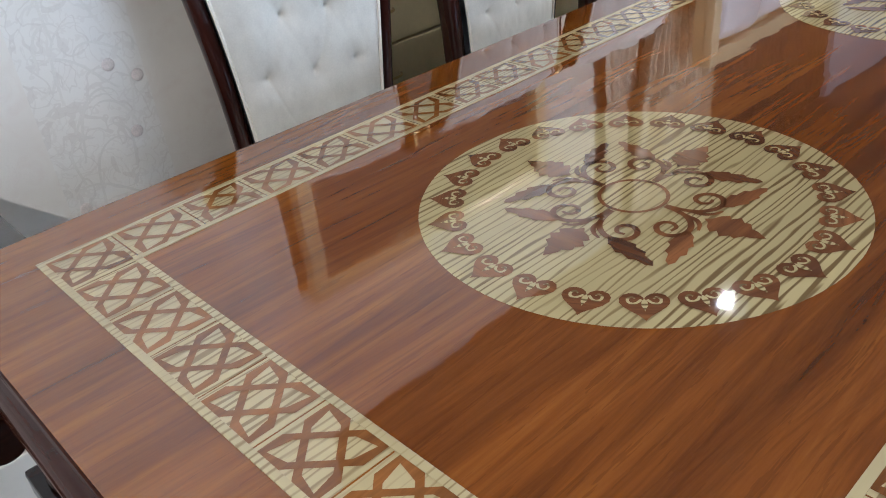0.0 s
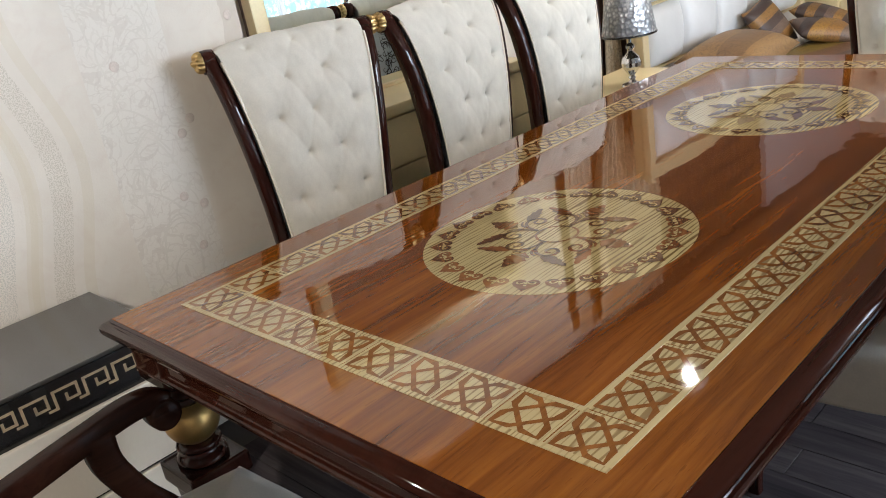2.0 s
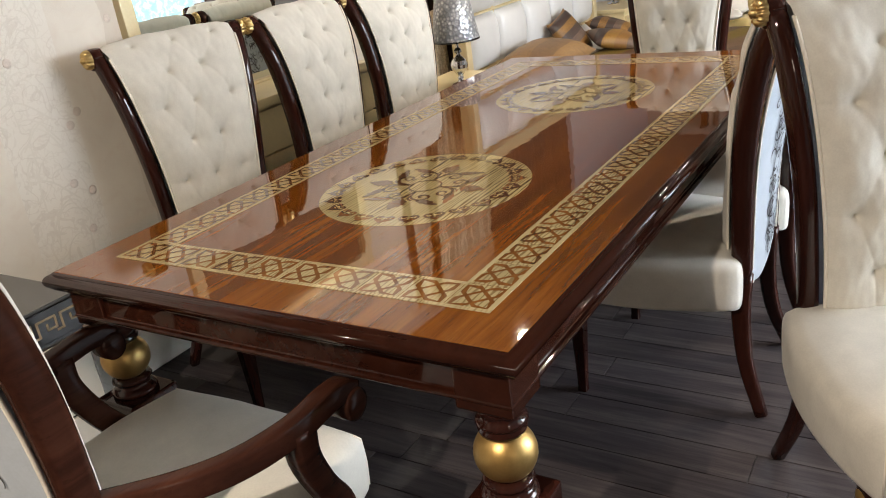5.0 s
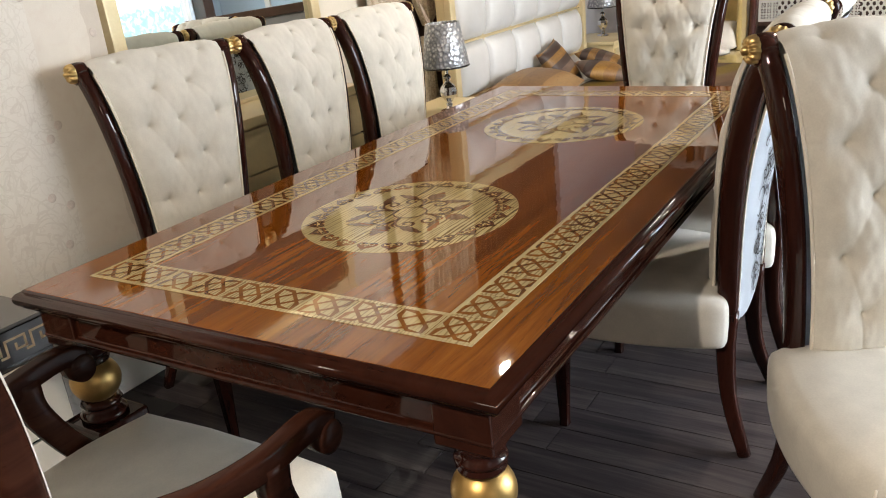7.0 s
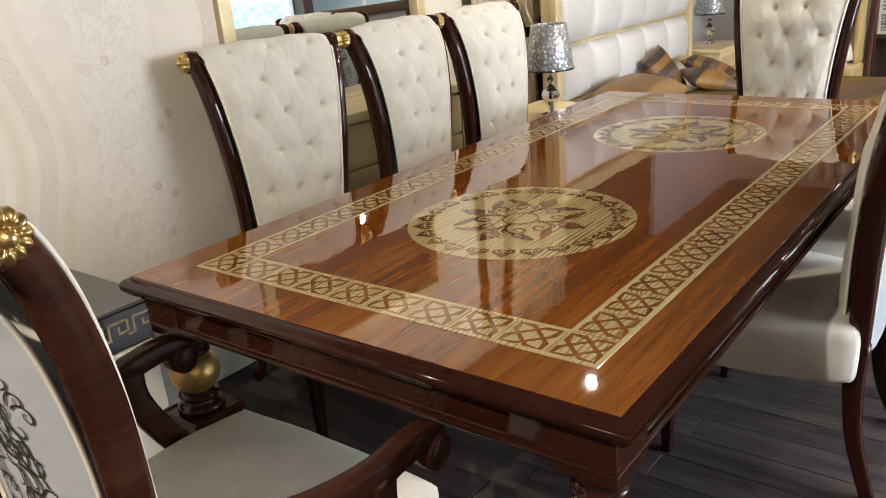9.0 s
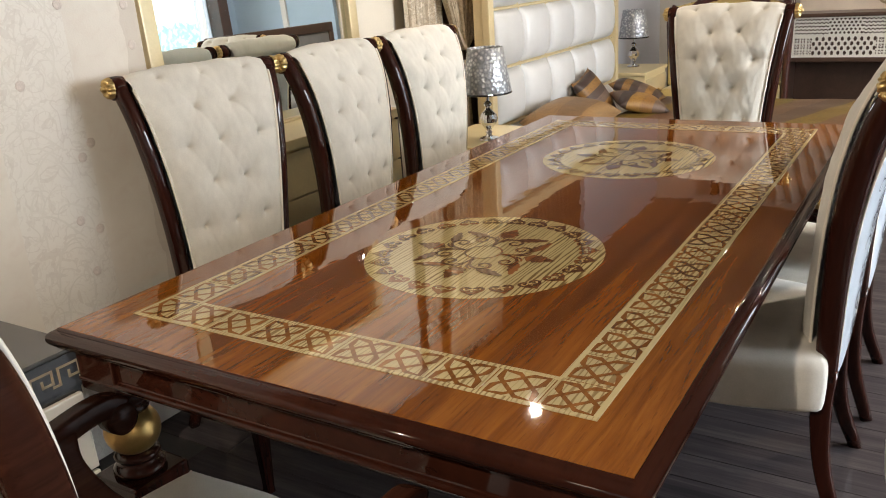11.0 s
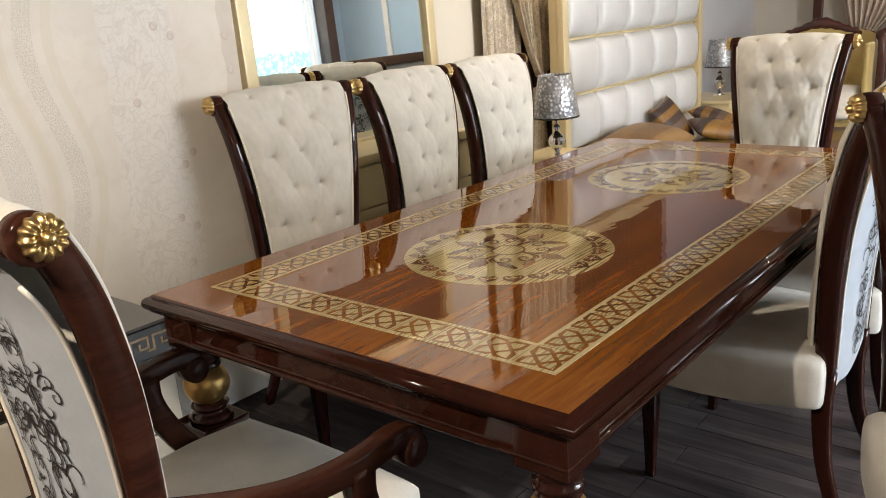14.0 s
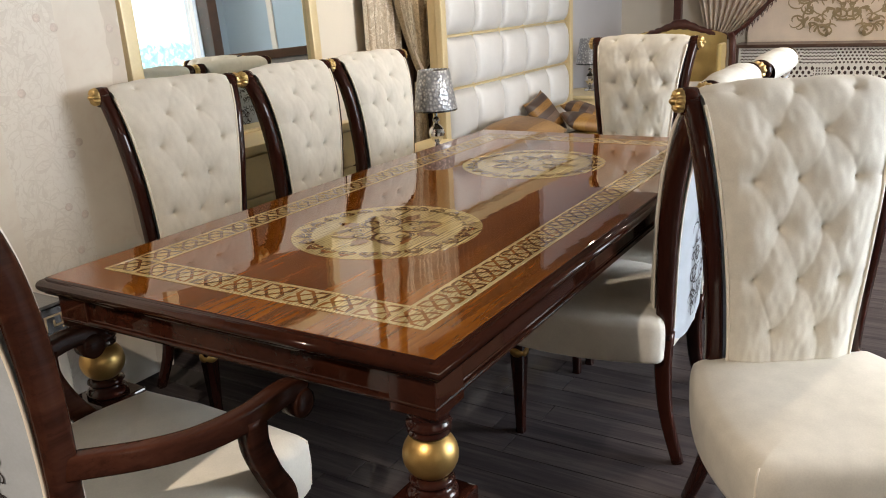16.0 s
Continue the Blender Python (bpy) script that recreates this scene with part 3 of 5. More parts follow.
top = part("tabletop", box(-BX, -BY, TOP - 0.028, W + BX, L + BY, TOP, 0.0015), BOARD, table, "orange-brown lacquered veneer top")
P = 0.1                        # width of the inlaid border
part("centre_field", box(P, P, TOP - 0.002, W - P, L - P, TOP + 0.0005), FIELD, top, "darker reddish-brown centre veneer")
rows = [(-0.030, TOP - 0.030), (0.0004, TOP - 0.018), (0.0004, TOP - 0.0004), (0.0026, TOP - 0.0016), (0.0048, TOP - 0.0050)]
rows += [(0.0055 + 0.0165 * math.cos(a), TOP - 0.0225 + 0.0175 * math.sin(a)) for a in [radians(80 - 17 * k) for k in range(9)]]
rows += [(0.0085, TOP - 0.0405), (0.0085, TOP - 0.0435), (0.003, TOP - 0.0475), (-0.004, TOP - 0.0510), (-0.030, TOP - 0.0525)]
part("edge_moulding", ring_sweep(rows), DARKX, table, "dark mahogany rounded edge moulding", True)
rows = [(-0.022, TOP - 0.0515), (-0.022, TOP - 0.106), (-0.0205, TOP - 0.1085), (-0.015, TOP - 0.110)]
rows += [(-0.0165 + 0.0060 * math.cos(a), TOP - 0.1165 + 0.0062 * math.sin(a)) for a in [radians(60 - 25 * k) for k in range(7)]]
rows += [(-0.022, TOP - 0.1255), (-0.048, TOP - 0.1255), (-0.048, TOP - 0.0515)]
part("apron", ring_sweep(rows), DARKX, table, "dark glossy mahogany apron with bead")
HEAD = 0.055                   # half the width of a leg's head


def table_leg(x, y):
    leg = part("leg", box(-HEAD, -HEAD, 0.640, HEAD, HEAD, TOP - 0.0500, 0.004), DARKX, table, "square leg head over a gold ball")
    leg.location = (x, y, 0)
    part("neck", lathe([(0.046, 0.640), (0.048, 0.632), (0.043, 0.622), (0.040, 0.612), (0.046, 0.606), (0.048, 0.600), (0.043, 0.594), (0.041, 0.590), (0.045, 0.586), (0.043, 0.578)], 28), DARK, leg, smooth=True)
    part("gold_ball", lathe([(0.0585 * math.sin(a), 0.530 - 0.056 * math.cos(a)) for a in [radians(8 + 164 * k / 18) for k in range(19)]], 32), SATIN_GOLD, leg, "satin gold turned ball", True)
    part("foot", lathe([(0.036, 0.484), (0.046, 0.478), (0.049, 0.472), (0.043, 0.465), (0.039, 0.459), (0.046, 0.453), (0.054, 0.446), (0.055, 0.438), (0.050, 0.432)], 28), DARK, leg, smooth=True)
    part("plinth", box(-0.070, -0.070, 0.385, 0.070, 0.070, 0.433, 0.006), DARK, leg)
    bm = bmesh.new()
    sweep([(0, 0, 0.40), (0, 0, 0.30), (0, 0, 0.10), (0, 0, 0.05), (0, 0, 0)], [(0.062, 0.062), (0.055, 0.055), (0.040, 0.040), (0.050, 0.050), (0.050, 0.050)], bm=bm, corner=0.12, n=16)
    part("shaft", bm, DARK, leg)


INX, INY = BX - 0.012 - HEAD, BY - 0.012 - HEAD
for x in (-INX, W + INX):
    for y in (-INY, L + INY):
        table_leg(x, y)

# inlaid border: pale tiles with crossed hexagon straps
NX, NY = 10, 22
PX, PY = W / NX, L / NY
EDGE, GAP = 0.0095, 0.0012


def tile_mesh(sx, sy):
    return box(-sx / 2 + GAP, -sy / 2 + GAP, TOP - 0.002, sx / 2 - GAP, sy / 2 - GAP, TOP + 0.0006)


def strap_mesh(sx, sy):
    bm = bmesh.new()
    ax, ay = sx / 2 - 0.0105, sy / 2 - 0.0105
    long = math.hypot(ax, ay) * 0.99
    half, cut, wd = 0.0175, 0.021, 0.0040
    for sgn in (1, -1):
        a = math.atan2(ay * sgn, ax)
        ca, sa = math.cos(a), math.sin(a)
        ring = []
        for off in (-wd, wd):
            h2, l2 = half + off, long + off * 1.3
            hexa = [(l2, 0), (l2 - cut, h2), (-l2 + cut, h2), (-l2, 0), (-l2 + cut, -h2), (l2 - cut, -h2)]
            ring.append([bm.verts.new((u * ca - v * sa, u * sa + v * ca, TOP + 0.0011 + 0.0002 * sgn)) for u, v in hexa])
        for k in range(6):
            bm.faces.new((ring[0][k], ring[1][k], ring[1][(k + 1) % 6], ring[0][(k + 1) % 6]))
    bmesh.ops.recalc_face_normals(bm, faces=bm.faces[:])
    for f in bm.faces:
        if f.normal.z < 0:
            f.normal_flip()
    return bm


tile = strap = None
cells = [(PX * (i + 0.5), y) for i in range(NX) for y in (PY / 2, L - PY / 2)]
cells += [(x, PY * (j + 0.5)) for j in range(1, NY - 1) for x in (PX / 2, W - PX / 2)]
for x, y in cells:
    if tile is None:
        tile, strap = part("inlay_tile", tile_mesh(PX, PY), TILEWOOD, top), part("inlay_strap", strap_mesh(PX, PY), STRAP, top)
        tile.location = strap.location = (x, y, 0)
    else:
        again(tile, top, pose(x, y, 0)), again(strap, top, pose(x, y, 0))
for o in (0.0, P - EDGE):      # pale stringing along both sides of the border
    for a, b, c, d in ((o, o, W - o, o + EDGE), (o, L - o - EDGE, W - o, L - o), (o, o + EDGE, o + EDGE, L - o - EDGE), (W - o - EDGE, o + EDGE, W - o, L - o - EDGE)):
        part("stringing", box(a, b, TOP - 0.002, c, d, TOP + 0.0016), TILEWOOD, top)


# ---- the two medallions ----
def heart(s):
    pts = []
    for k in range(26):
        t = 2 * math.pi * k / 26
        pts.append((-s * (13 * math.cos(t) - 5 * math.cos(2 * t) - 2 * math.cos(3 * t) - math.cos(4 * t)) / 16 * 1.05, s * 16 * math.sin(t) ** 3 / 16 * 1.0))
    return pts


def leaf_outline(length, width, lobes):
    """Half-serrated leaf pointing along +u, from the stalk at 0."""
    up = []
    for k in range(1, lobes * 2):
        f = k / (lobes * 2)
        w = width / 2 * math.sin(math.pi * f ** 0.75) ** 0.8
        up.append((length * (f + (0.045 if k % 2 else -0.02)), w * (1.0 if k % 2 else 0.72)))
    return [(0, 0)] + [(u, -v) for u, v in up] + [(length, 0)] + up[::-1]


def medallion(cy, turn0):
    disc = part("medallion", lathe([(0.277, TOP - 0.002), (0.277, TOP + 0.0010)], 96), ZEBRA, top, "round pale striped medallion with brown scroll inlay")
    disc.location = (W / 2, cy, 0)
    zt = TOP + 0.0018

    def flat(a):
        c, s = math.cos(a), math.sin(a)
        return lambda u, v: Vector((u * c - v * s, u * s + v * c, zt))
    one = two = None
    for k in range(24):
        m = pose(0, 0, 0, 0, 0, 360 / 24 * (k + 0.5))
        if one is None:
            bm = bmesh.new()
            outline(bm, [(0.238 + u, v) for u, v in heart(0.0265)], flat(0))
            one = part("heart", bm, MOTIF, disc)
            bm = bmesh.new()
            vein = lambda u, v: Vector((u, v, zt + 0.0005))
            outline(bm, [(0.2285, 0.0), (0.2335, 0.0030), (0.240, 0.0036), (0.250, 0.0), (0.240, -0.0036), (0.2335, -0.0030)], vein)
            for s in (1, -1):
                ribbon(bm, [(p.x, p.y * s) for p in smooth_path([(0.2300, 0.0030, 0), (0.2350, 0.0070, 0), (0.2375, 0.0120, 0), (0.2345, 0.0165, 0), (0.2285, 0.0168, 0), (0.2255, 0.0125, 0), (0.2285, 0.0095, 0)], 20)], 0.0034, vein, 0.6)
            two = part("heart_vein", bm, ZEBRA, disc)
            one.matrix_basis = two.matrix_basis = m
        else:
            again(one, disc, m), again(two, disc, m)
    bm = bmesh.new()
    rings = [[bm.verts.new((r * math.cos(2 * math.pi * k / 48), r * math.sin(2 * math.pi * k / 48), zt)) for k in range(48)] for r in (0.0405, 0.0455)]
    for k in range(48):
        bm.faces.new((rings[0][k], rings[1][k], rings[1][(k + 1) % 48], rings[0][(k + 1) % 48]))
    part("centre_ring", bm, MOTIF, disc)
    arm = None
    for k in range(4):
        m = pose(0, 0, 0, 0, 0, 90 * k + turn0)
        if arm is None:
            bm = bmesh.new()
            f = flat(0)
            for s in (1, -1):
                pts = [(0.047, 0.001), (0.066, 0.003), (0.085, 0.010), (0.099, 0.026), (0.101, 0.044), (0.091, 0.057), (0.076, 0.058), (0.066, 0.048), (0.067, 0.036), (0.077, 0.031), (0.086, 0.037), (0.085, 0.047)]
                ribbon(bm, [(p.x, p.y * s) for p in smooth_path([(u, v, 0) for u, v in pts], 44)], 0.0078, f, 0.5)
                ribbon(bm, [(p.x, p.y * s) for p in smooth_path([(0.080, 0.006, 0), (0.094, 0.008, 0), (0.104, 0.016, 0), (0.110, 0.028, 0)], 12)], 0.0065, f, 0.4)
            arm = part("scroll", bm, MOTIF, disc)
            half = [(0.101, 0.0), (0.109, 0.006), (0.113, 0.015), (0.121, 0.023), (0.127, 0.017), (0.135, 0.026), (0.143, 0.018), (0.150, 0.020), (0.157, 0.010), (0.164, 0.009), (0.179, 0.0)]
            bm = bmesh.new()
            outline(bm, half + [(u, -v) for u, v in half[-2:0:-1]], f)
            leafc = part("leaf", bm, MOTIF, disc)
            sides = []
            for s in (1, -1):
                bm = bmesh.new()
                b = radians(74 * s)
                cb, sb = math.cos(b), math.sin(b)
                outline(bm, [(0.101 + u * cb - v * sb, 0.034 * s + u * sb + v * cb) for u, v in leaf_outline(0.080, 0.030, 4)], f)
                sides.append(part("leaf", bm, MOTIF, disc))
            for o in (arm, leafc, *sides):
                o.matrix_basis = m
        else:
            for o in (arm, leafc, *sides):
                again(o, disc, m)


medallion(0.586, 0)
medallion(L - 0.586, 0)


# ---- chairs ----
def lerp_rows(rows, f):
    k = f * (len(rows) - 1)
    i = min(int(k), len(rows) - 2)
    return Vector(rows[i]).lerp(Vector(rows[i + 1]), k - i)


def by_length(rows, n):
    """The same line, its points evenly spaced."""
    d = [0.0]
    for a, b in zip(rows, rows[1:]):
        d.append(d[-1] + math.hypot(b[0] - a[0], b[1] - a[1]))
    t = np.linspace(0, d[-1], n)
    return list(zip(np.interp(t, d, [a[0] for a in rows]).tolist(), np.interp(t, d, [a[1] for a in rows]).tolist()))


def profiles(upright):
    """Side lines of a chair's back: its front, its post and its rear; upright: how far the top stands forward."""
    front = [(-0.222, 0.470, 0), (-0.224, 0.60, 0), (-0.231, 0.74, 0), (-0.246, 0.88, 0), (-0.270, 1.00, 0), (-0.298, 1.085, 0), (-0.334, 1.148, 0), (-0.374, 1.172, 0), (-0.410, 1.158, 0), (-0.420, 1.126, 0), (-0.400, 1.098, 0)]
    post = [(-0.262, 0.40, 0), (-0.264, 0.58, 0), (-0.270, 0.74, 0), (-0.285, 0.88, 0), (-0.309, 1.00, 0), (-0.335, 1.08, 0), (-0.366, 1.142, 0)]
    rear = [(-0.400, 1.098, 0), (-0.358, 1.03, 0), (-0.331, 0.95, 0), (-0.305, 0.82, 0), (-0.289, 0.66, 0), (-0.283, 0.50, 0), (-0.280, 0.40, 0)]
    front, post, rear = ([(x + upright * max(0.0, z - 0.47) / 0.7, z, 0) for x, z, _ in rows] for rows in (front, post, rear))
    plane = lambda rows, n: [(v.x, v.y) for v in smooth_path(rows, n)]
    return by_length(plane(front, 81), 121), post, plane(rear, 41)


FRONT, POST, BACKL = profiles(0.0)


def half_width(z, wide):
    return wide * (0.157 + 0.075 * max(0.0, min(1.0, (z - 0.45) / 0.72)) ** 1.5)


ROWS = (0.835, 0.712, 0.572, 0.430, 0.280, 0.118)
BUTTONS = []                   # (u along the width -1..1, f along the front, row)
for r, f in enumerate(ROWS):
    n = 3 if r % 2 == 0 else 2
    for k in range(n):
        BUTTONS.append(((k - (n - 1) / 2) * 0.62 + 0.04 * math.sin(7.1 * r + 3.3 * k), f + 0.005 * math.sin(4.7 * r + 5.1 * k), r))


def crease_lines():
    """Folds of the buttoned back, as (u, f) to (u, f) with a depth: to the buttons below, out to the edges, down to the seat."""
    out = []
    for bu, bf, r in BUTTONS:
        for cu, cf, q in BUTTONS:
            if q == r + 1 and abs(cu - bu) < 0.45:
                out.append((bu, bf, cu, cf, 0.0012 + 0.0036 * max(0.0, noise.noise(Vector((bu * 9, bf * 17, cu * 5))) + 0.45)))
        if abs(bu) > 0.5:
            out.append((bu, bf, math.copysign(0.99, bu), bf + 0.006, 0.0045))
        if r == len(ROWS) - 1:
            out.append((bu, bf, bu, 0.0, 0.0040))
        if r == 0:
            out.append((bu, bf, bu * 1.05, 0.97, 0.0022))
    return out


def tufted(wide):
    """The deep-buttoned front of the back, rolled over at the top."""
    lines = crease_lines()

    def fn(u, v):
        a = 2 * u - 1
        x, z = lerp_rows(FRONT, v)
        x2, z2 = lerp_rows(FRONT, min(1, v + 0.01))
        d = math.hypot(x2 - x, z2 - z) or 1
        nx, nz = (z2 - z) / d, -(x2 - x) / d
        roll = max(0.0, min(1.0, (v - 0.62) / 0.16))
        puff = 0.031 * (1 - abs(a) ** 5) * (1 - 0.45 * roll * roll * (3 - 2 * roll))
        dip = 0.0
        for bu, bf, row in BUTTONS:
            r = math.hypot((a - bu) * 0.21, (v - bf) * 0.93)
            if r < 0.13:
                dip += (0.016 * math.exp(-r / 0.0105) + 0.010 * math.exp(-(r / 0.043) ** 2)) * (0.6 if row == 0 else 1)
        for bu, bf, cu, cf, deep in lines:
            px, py, ex, ey = (a - bu) * 0.21, (v - bf) * 0.93, (cu - bu) * 0.21, (cf - bf) * 0.93
            t = max(0.0, min(1.0, (px * ex + py * ey) / (ex * ex + ey * ey)))
            sway = 0.006 * math.sin(math.pi * t) * (1 if bu > 0 else -1)
            q = math.hypot(px - ex * t - sway, py - ey * t)
            if q < 0.04:
                dip += deep * math.exp(-q / 0.0060) * (1 - 0.40 * math.sin(math.pi * t))
        puff += 0.0035 * noise.noise(Vector((a * 3.1, v * 11.0, 0.5))) + 0.0016 * noise.noise(Vector((a * 11.0, v * 26.0, 2.5)))
        low = min(1, max(0, (v - 0.0) / 0.02))
        k = (puff - min(dip, 0.042)) * low * (1 if v < 0.90 else max(0, (1 - v) / 0.10))
        return Vector((x + nx * k, half_width(z, wide) * a, z + nz * k))
    return sheet(fn, 120, 240)


def seat_mesh():
    """A padded seat with bowed sides, crisp front corners and a soft crowned top."""
    side = []
    for k in range(19):
        t = k / 18
        x = -0.262 + 0.524 * t
        side.append((x, 0.236 + 0.037 * t + 0.042 * math.sin(math.pi * t) ** 0.8))
    side = [(-0.270, 0.190), (-0.269, 0.222)] + side
    front = [(0.262 + 0.016 * (1 - (k / 4) ** 2), 0.273 * k / 4) for k in (3, 2, 1)]
    half = side + [(0.266, 0.268)] + front
    base = half + [(0.278, 0.0)] + [(x, -y) for x, y in half[::-1]]
    bm = bmesh.new()
    rings = []
    for s, z in ((0.955, 0.332), (0.985, 0.335), (0.993, 0.345), (1.002, 0.39), (1.004, 0.425), (0.998, 0.446), (0.982, 0.461), (0.945, 0.472), (0.86, 0.481), (0.60, 0.488), (0.25, 0.490)):
        rings.append([bm.verts.new((x * s, y * s, z + (0.003 * noise.noise(Vector((x * 9, y * 9, z * 4))) if z > 0.47 else 0))) for x, y in base])
    for a, b in zip(rings, rings[1:]):
        m = len(a)
        for k in range(m):
            bm.faces.new((a[k], b[k], b[(k + 1) % m], a[(k + 1) % m]))
    bm.faces.new(rings[0])
    bm.faces.new(rings[-1][::-1])
    bmesh.ops.recalc_face_normals(bm, faces=bm.faces[:])
    return bm


def rosette_mesh(r=0.031):
    """A gold flower boss facing +z."""
    bm = bmesh.new()
    rings = []
    for f, h in ((1.0, 0.0), (1.02, 0.004), (0.93, 0.011), (0.72, 0.0155), (0.46, 0.0145), (0.34, 0.011), (0.30, 0.014), (0.24, 0.019), (0.10, 0.0215)):
        ring = []
        for k in range(60):
            a = 2 * math.pi * k / 60
            lobe = abs(math.cos(a * 6))
            petal = f > 0.32
            q = r * f * (1 - (0.13 * (1 - lobe) if f > 0.6 else 0))
            ring.append(bm.verts.new((q * math.cos(a), q * math.sin(a), 1.5 * h * (0.72 + 0.28 * lobe if petal else 1))))
        rings.append(ring)
    for a, b in zip(rings, rings[1:]):
        for k in range(60):
            bm.faces.new((a[k], a[(k + 1) % 60], b[(k + 1) % 60], b[k]))
    bm.faces.new(rings[-1])
    return bm


def lace_motif():
    """Plane scroll lines of the printed ornament, the same on both sides: u across, v up, both in metres."""
    rl = random.Random(21)
    lines = [curl(0, 0.06, 90, 0.46, 1.5, -1.5, 24)]
    for k in range(92):
        v = 0.05 + 0.47 * rl.random()
        reach = 0.020 + 0.085 * math.sin(math.pi * (v - 0.03) / 0.53) ** 0.8 * (0.72 + 0.28 * math.cos(v * 50))
        u = reach * rl.random() ** 0.8
        turn, bend = rl.uniform(-80, 140), rl.choice((-1, 1))
        line = curl(u, v, turn, rl.uniform(0.035, 0.085), bend * rl.uniform(5, 30), bend * rl.uniform(90, 210), 15)
        lines += [line, [(-a, b) for a, b in line]]
    return lines


def chair(name, label, category, wide=1.0, arms=False):
    frame_wood = LIT_MAHOGANY if arms else DARK
    ob = tagged(empty(name), label, category)
    front = 0.288
    seat = part("seat", seat_mesh(), VELVET, ob, "cream velvet padded seat", True)
    for s in (1, -1):
        part("piping", sweep([(0.252, 0.262 * s, 0.468), (0.262, 0.270 * s, 0.455), (0.264, 0.272 * s, 0.40), (0.262, 0.269 * s, 0.345)], (0.0028, 0.0028), side=(1, 0, 0), corner=0.5, n=6), PIPING, seat, smooth=True)
    back = part("backrest", tufted(wide), VELVET, ob, "deep-buttoned cream velvet back rolled at the top", True)
    # buttons sit in the dimples
    button = None
    for u, f, row in BUTTONS:
        x, z = lerp_rows(FRONT, f)
        x2, z2 = lerp_rows(FRONT, f + 0.01)
        tilt = math.degrees(math.atan2(x - x2, z2 - z))
        m = pose(x - 0.0125, half_width(z, wide) * u, z, 0, 90 - tilt, 0)
        if button is None:
            button = part("button", lathe([(0.0055, 0.0), (0.0053, 0.002), (0.0036, 0.0035), (0.001, 0.004)], 10), VELVET, back, smooth=True)
            button.matrix_basis = m
        else:
            again(button, back, m)

    def behind(u, v, lift=0.0):
        a = 2 * u - 1
        x, z = lerp_rows(BACKL, v)
        hw = half_width(z, wide) + 0.004
        bulge = 0.030 * (1 - a * a) * math.sin(math.pi * min(1, 0.12 + v * 0.88)) ** 0.6
        droop = 0.05 * (1 - a * a) * (v ** 6)
        return Vector((x - bulge - lift, hw * a, z - droop))
    outer = part("outer_back", sheet(behind, 24, 40), OUTER, ob, "silvery white velvet outer back, daylight blue in its colour, with black lace print", True)

    def print_at(u, v):
        z = 0.42 + v
        f = (1.098 - z) / (1.098 - 0.40)
        f = max(0.0, min(1.0, f))
        return behind(0.5 + u / (2 * half_width(z, wide)), f, 0.0022)
    bm = bmesh.new()
    for line in lace_motif():
        ribbon(bm, [(u, v + 0.015) for u, v in line], 0.0036, print_at, 0.4)
    bmesh.ops.reverse_faces(bm, faces=bm.faces[:])
    part("lace_print", bm, LACE, outer, "black scrolling lace ornament")
    path = smooth_path(POST, 26)
    for s in (1, -1):
        pts = [Vector((p.x, s * (half_width(p.y, wide) + 0.023), p.y)) for p in path]
        sizes = [(0.021, 0.030 - 0.004 * abs(2 * i / 25 - 1)) for i in range(26)]
        bm = sweep(pts, sizes, corner=0.32, n=14)
        disc = lathe([(0.026, -0.021), (0.034, -0.018), (0.0355, 0), (0.034, 0.018), (0.028, 0.0215)], 24)
        bmesh.ops.rotate(disc, verts=disc.verts[:], cent=(0, 0, 0), matrix=Matrix.Rotation(radians(90), 3, "X"))
        end = pts[-1]
        bmesh.ops.translate(disc, verts=disc.verts[:], vec=(end.x - 0.012, end.y, end.z))
        join(bm, disc)
        post = part("back_post", bm, frame_wood, ob, "curved dark mahogany back post", True)
        ros = part("rosette", rosette_mesh(), GOLD, post, "gold flower rosette", True)
        ros.matrix_basis = pose(end.x - 0.006, end.y + s * 0.0195, end.z + 0.003, -90 * s, 0, 0)
        edge = [Vector((x + 0.002, s * (half_width(z, wide) + 0.001), z)) for x, z in FRONT[:98:2]]
        part("piping", sweep(edge, (0.0042, 0.0042), corner=0.5, n=8), PIPING, back, smooth=True)
        hem = [Vector((x - 0.004, s * (half_width(z, wide) + 0.004), z)) for x, z in BACKL[2:40:2]]
        part("piping", sweep(hem, (0.0038, 0.0038), corner=0.5, n=8), PIPING, outer, smooth=True)
        # rear leg sweeps back to the floor
        y0 = s * (half_width(0.42, wide) + 0.021)
        leg = smooth_path([(-0.262, y0, 0.42), (-0.260, y0, 0.30), (-0.276, y0 + s * 0.008, 0.15), (-0.326, y0 + s * 0.034, 0.0)], 12)
        part("leg", sweep(leg, [(0.021 - 0.006 * i / 11, 0.029 - 0.012 * i / 11) for i in range(12)], corner=0.25), DARK, ob, smooth=True)
        fl = [Vector((0.195, s * (front - 0.040), z)) for z in (0.34, 0.325, 0.29, 0.15, 0.02, 0.0)]
        fleg = part("leg", sweep(fl, [(0.026, 0.026), (0.026, 0.026), (0.025, 0.025), (0.019, 0.019), (0.014, 0.014), (0.015, 0.015)], corner=0.2), DARK, ob)
        part("gold_ball", lathe([(0.0325 * math.sin(a), 0.300 - 0.026 * math.cos(a)) for a in [radians(12 + 156 * k / 10) for k in range(11)]], 20, (0.195, s * (front - 0.040), 0)), SATIN_GOLD, fleg, smooth=True)
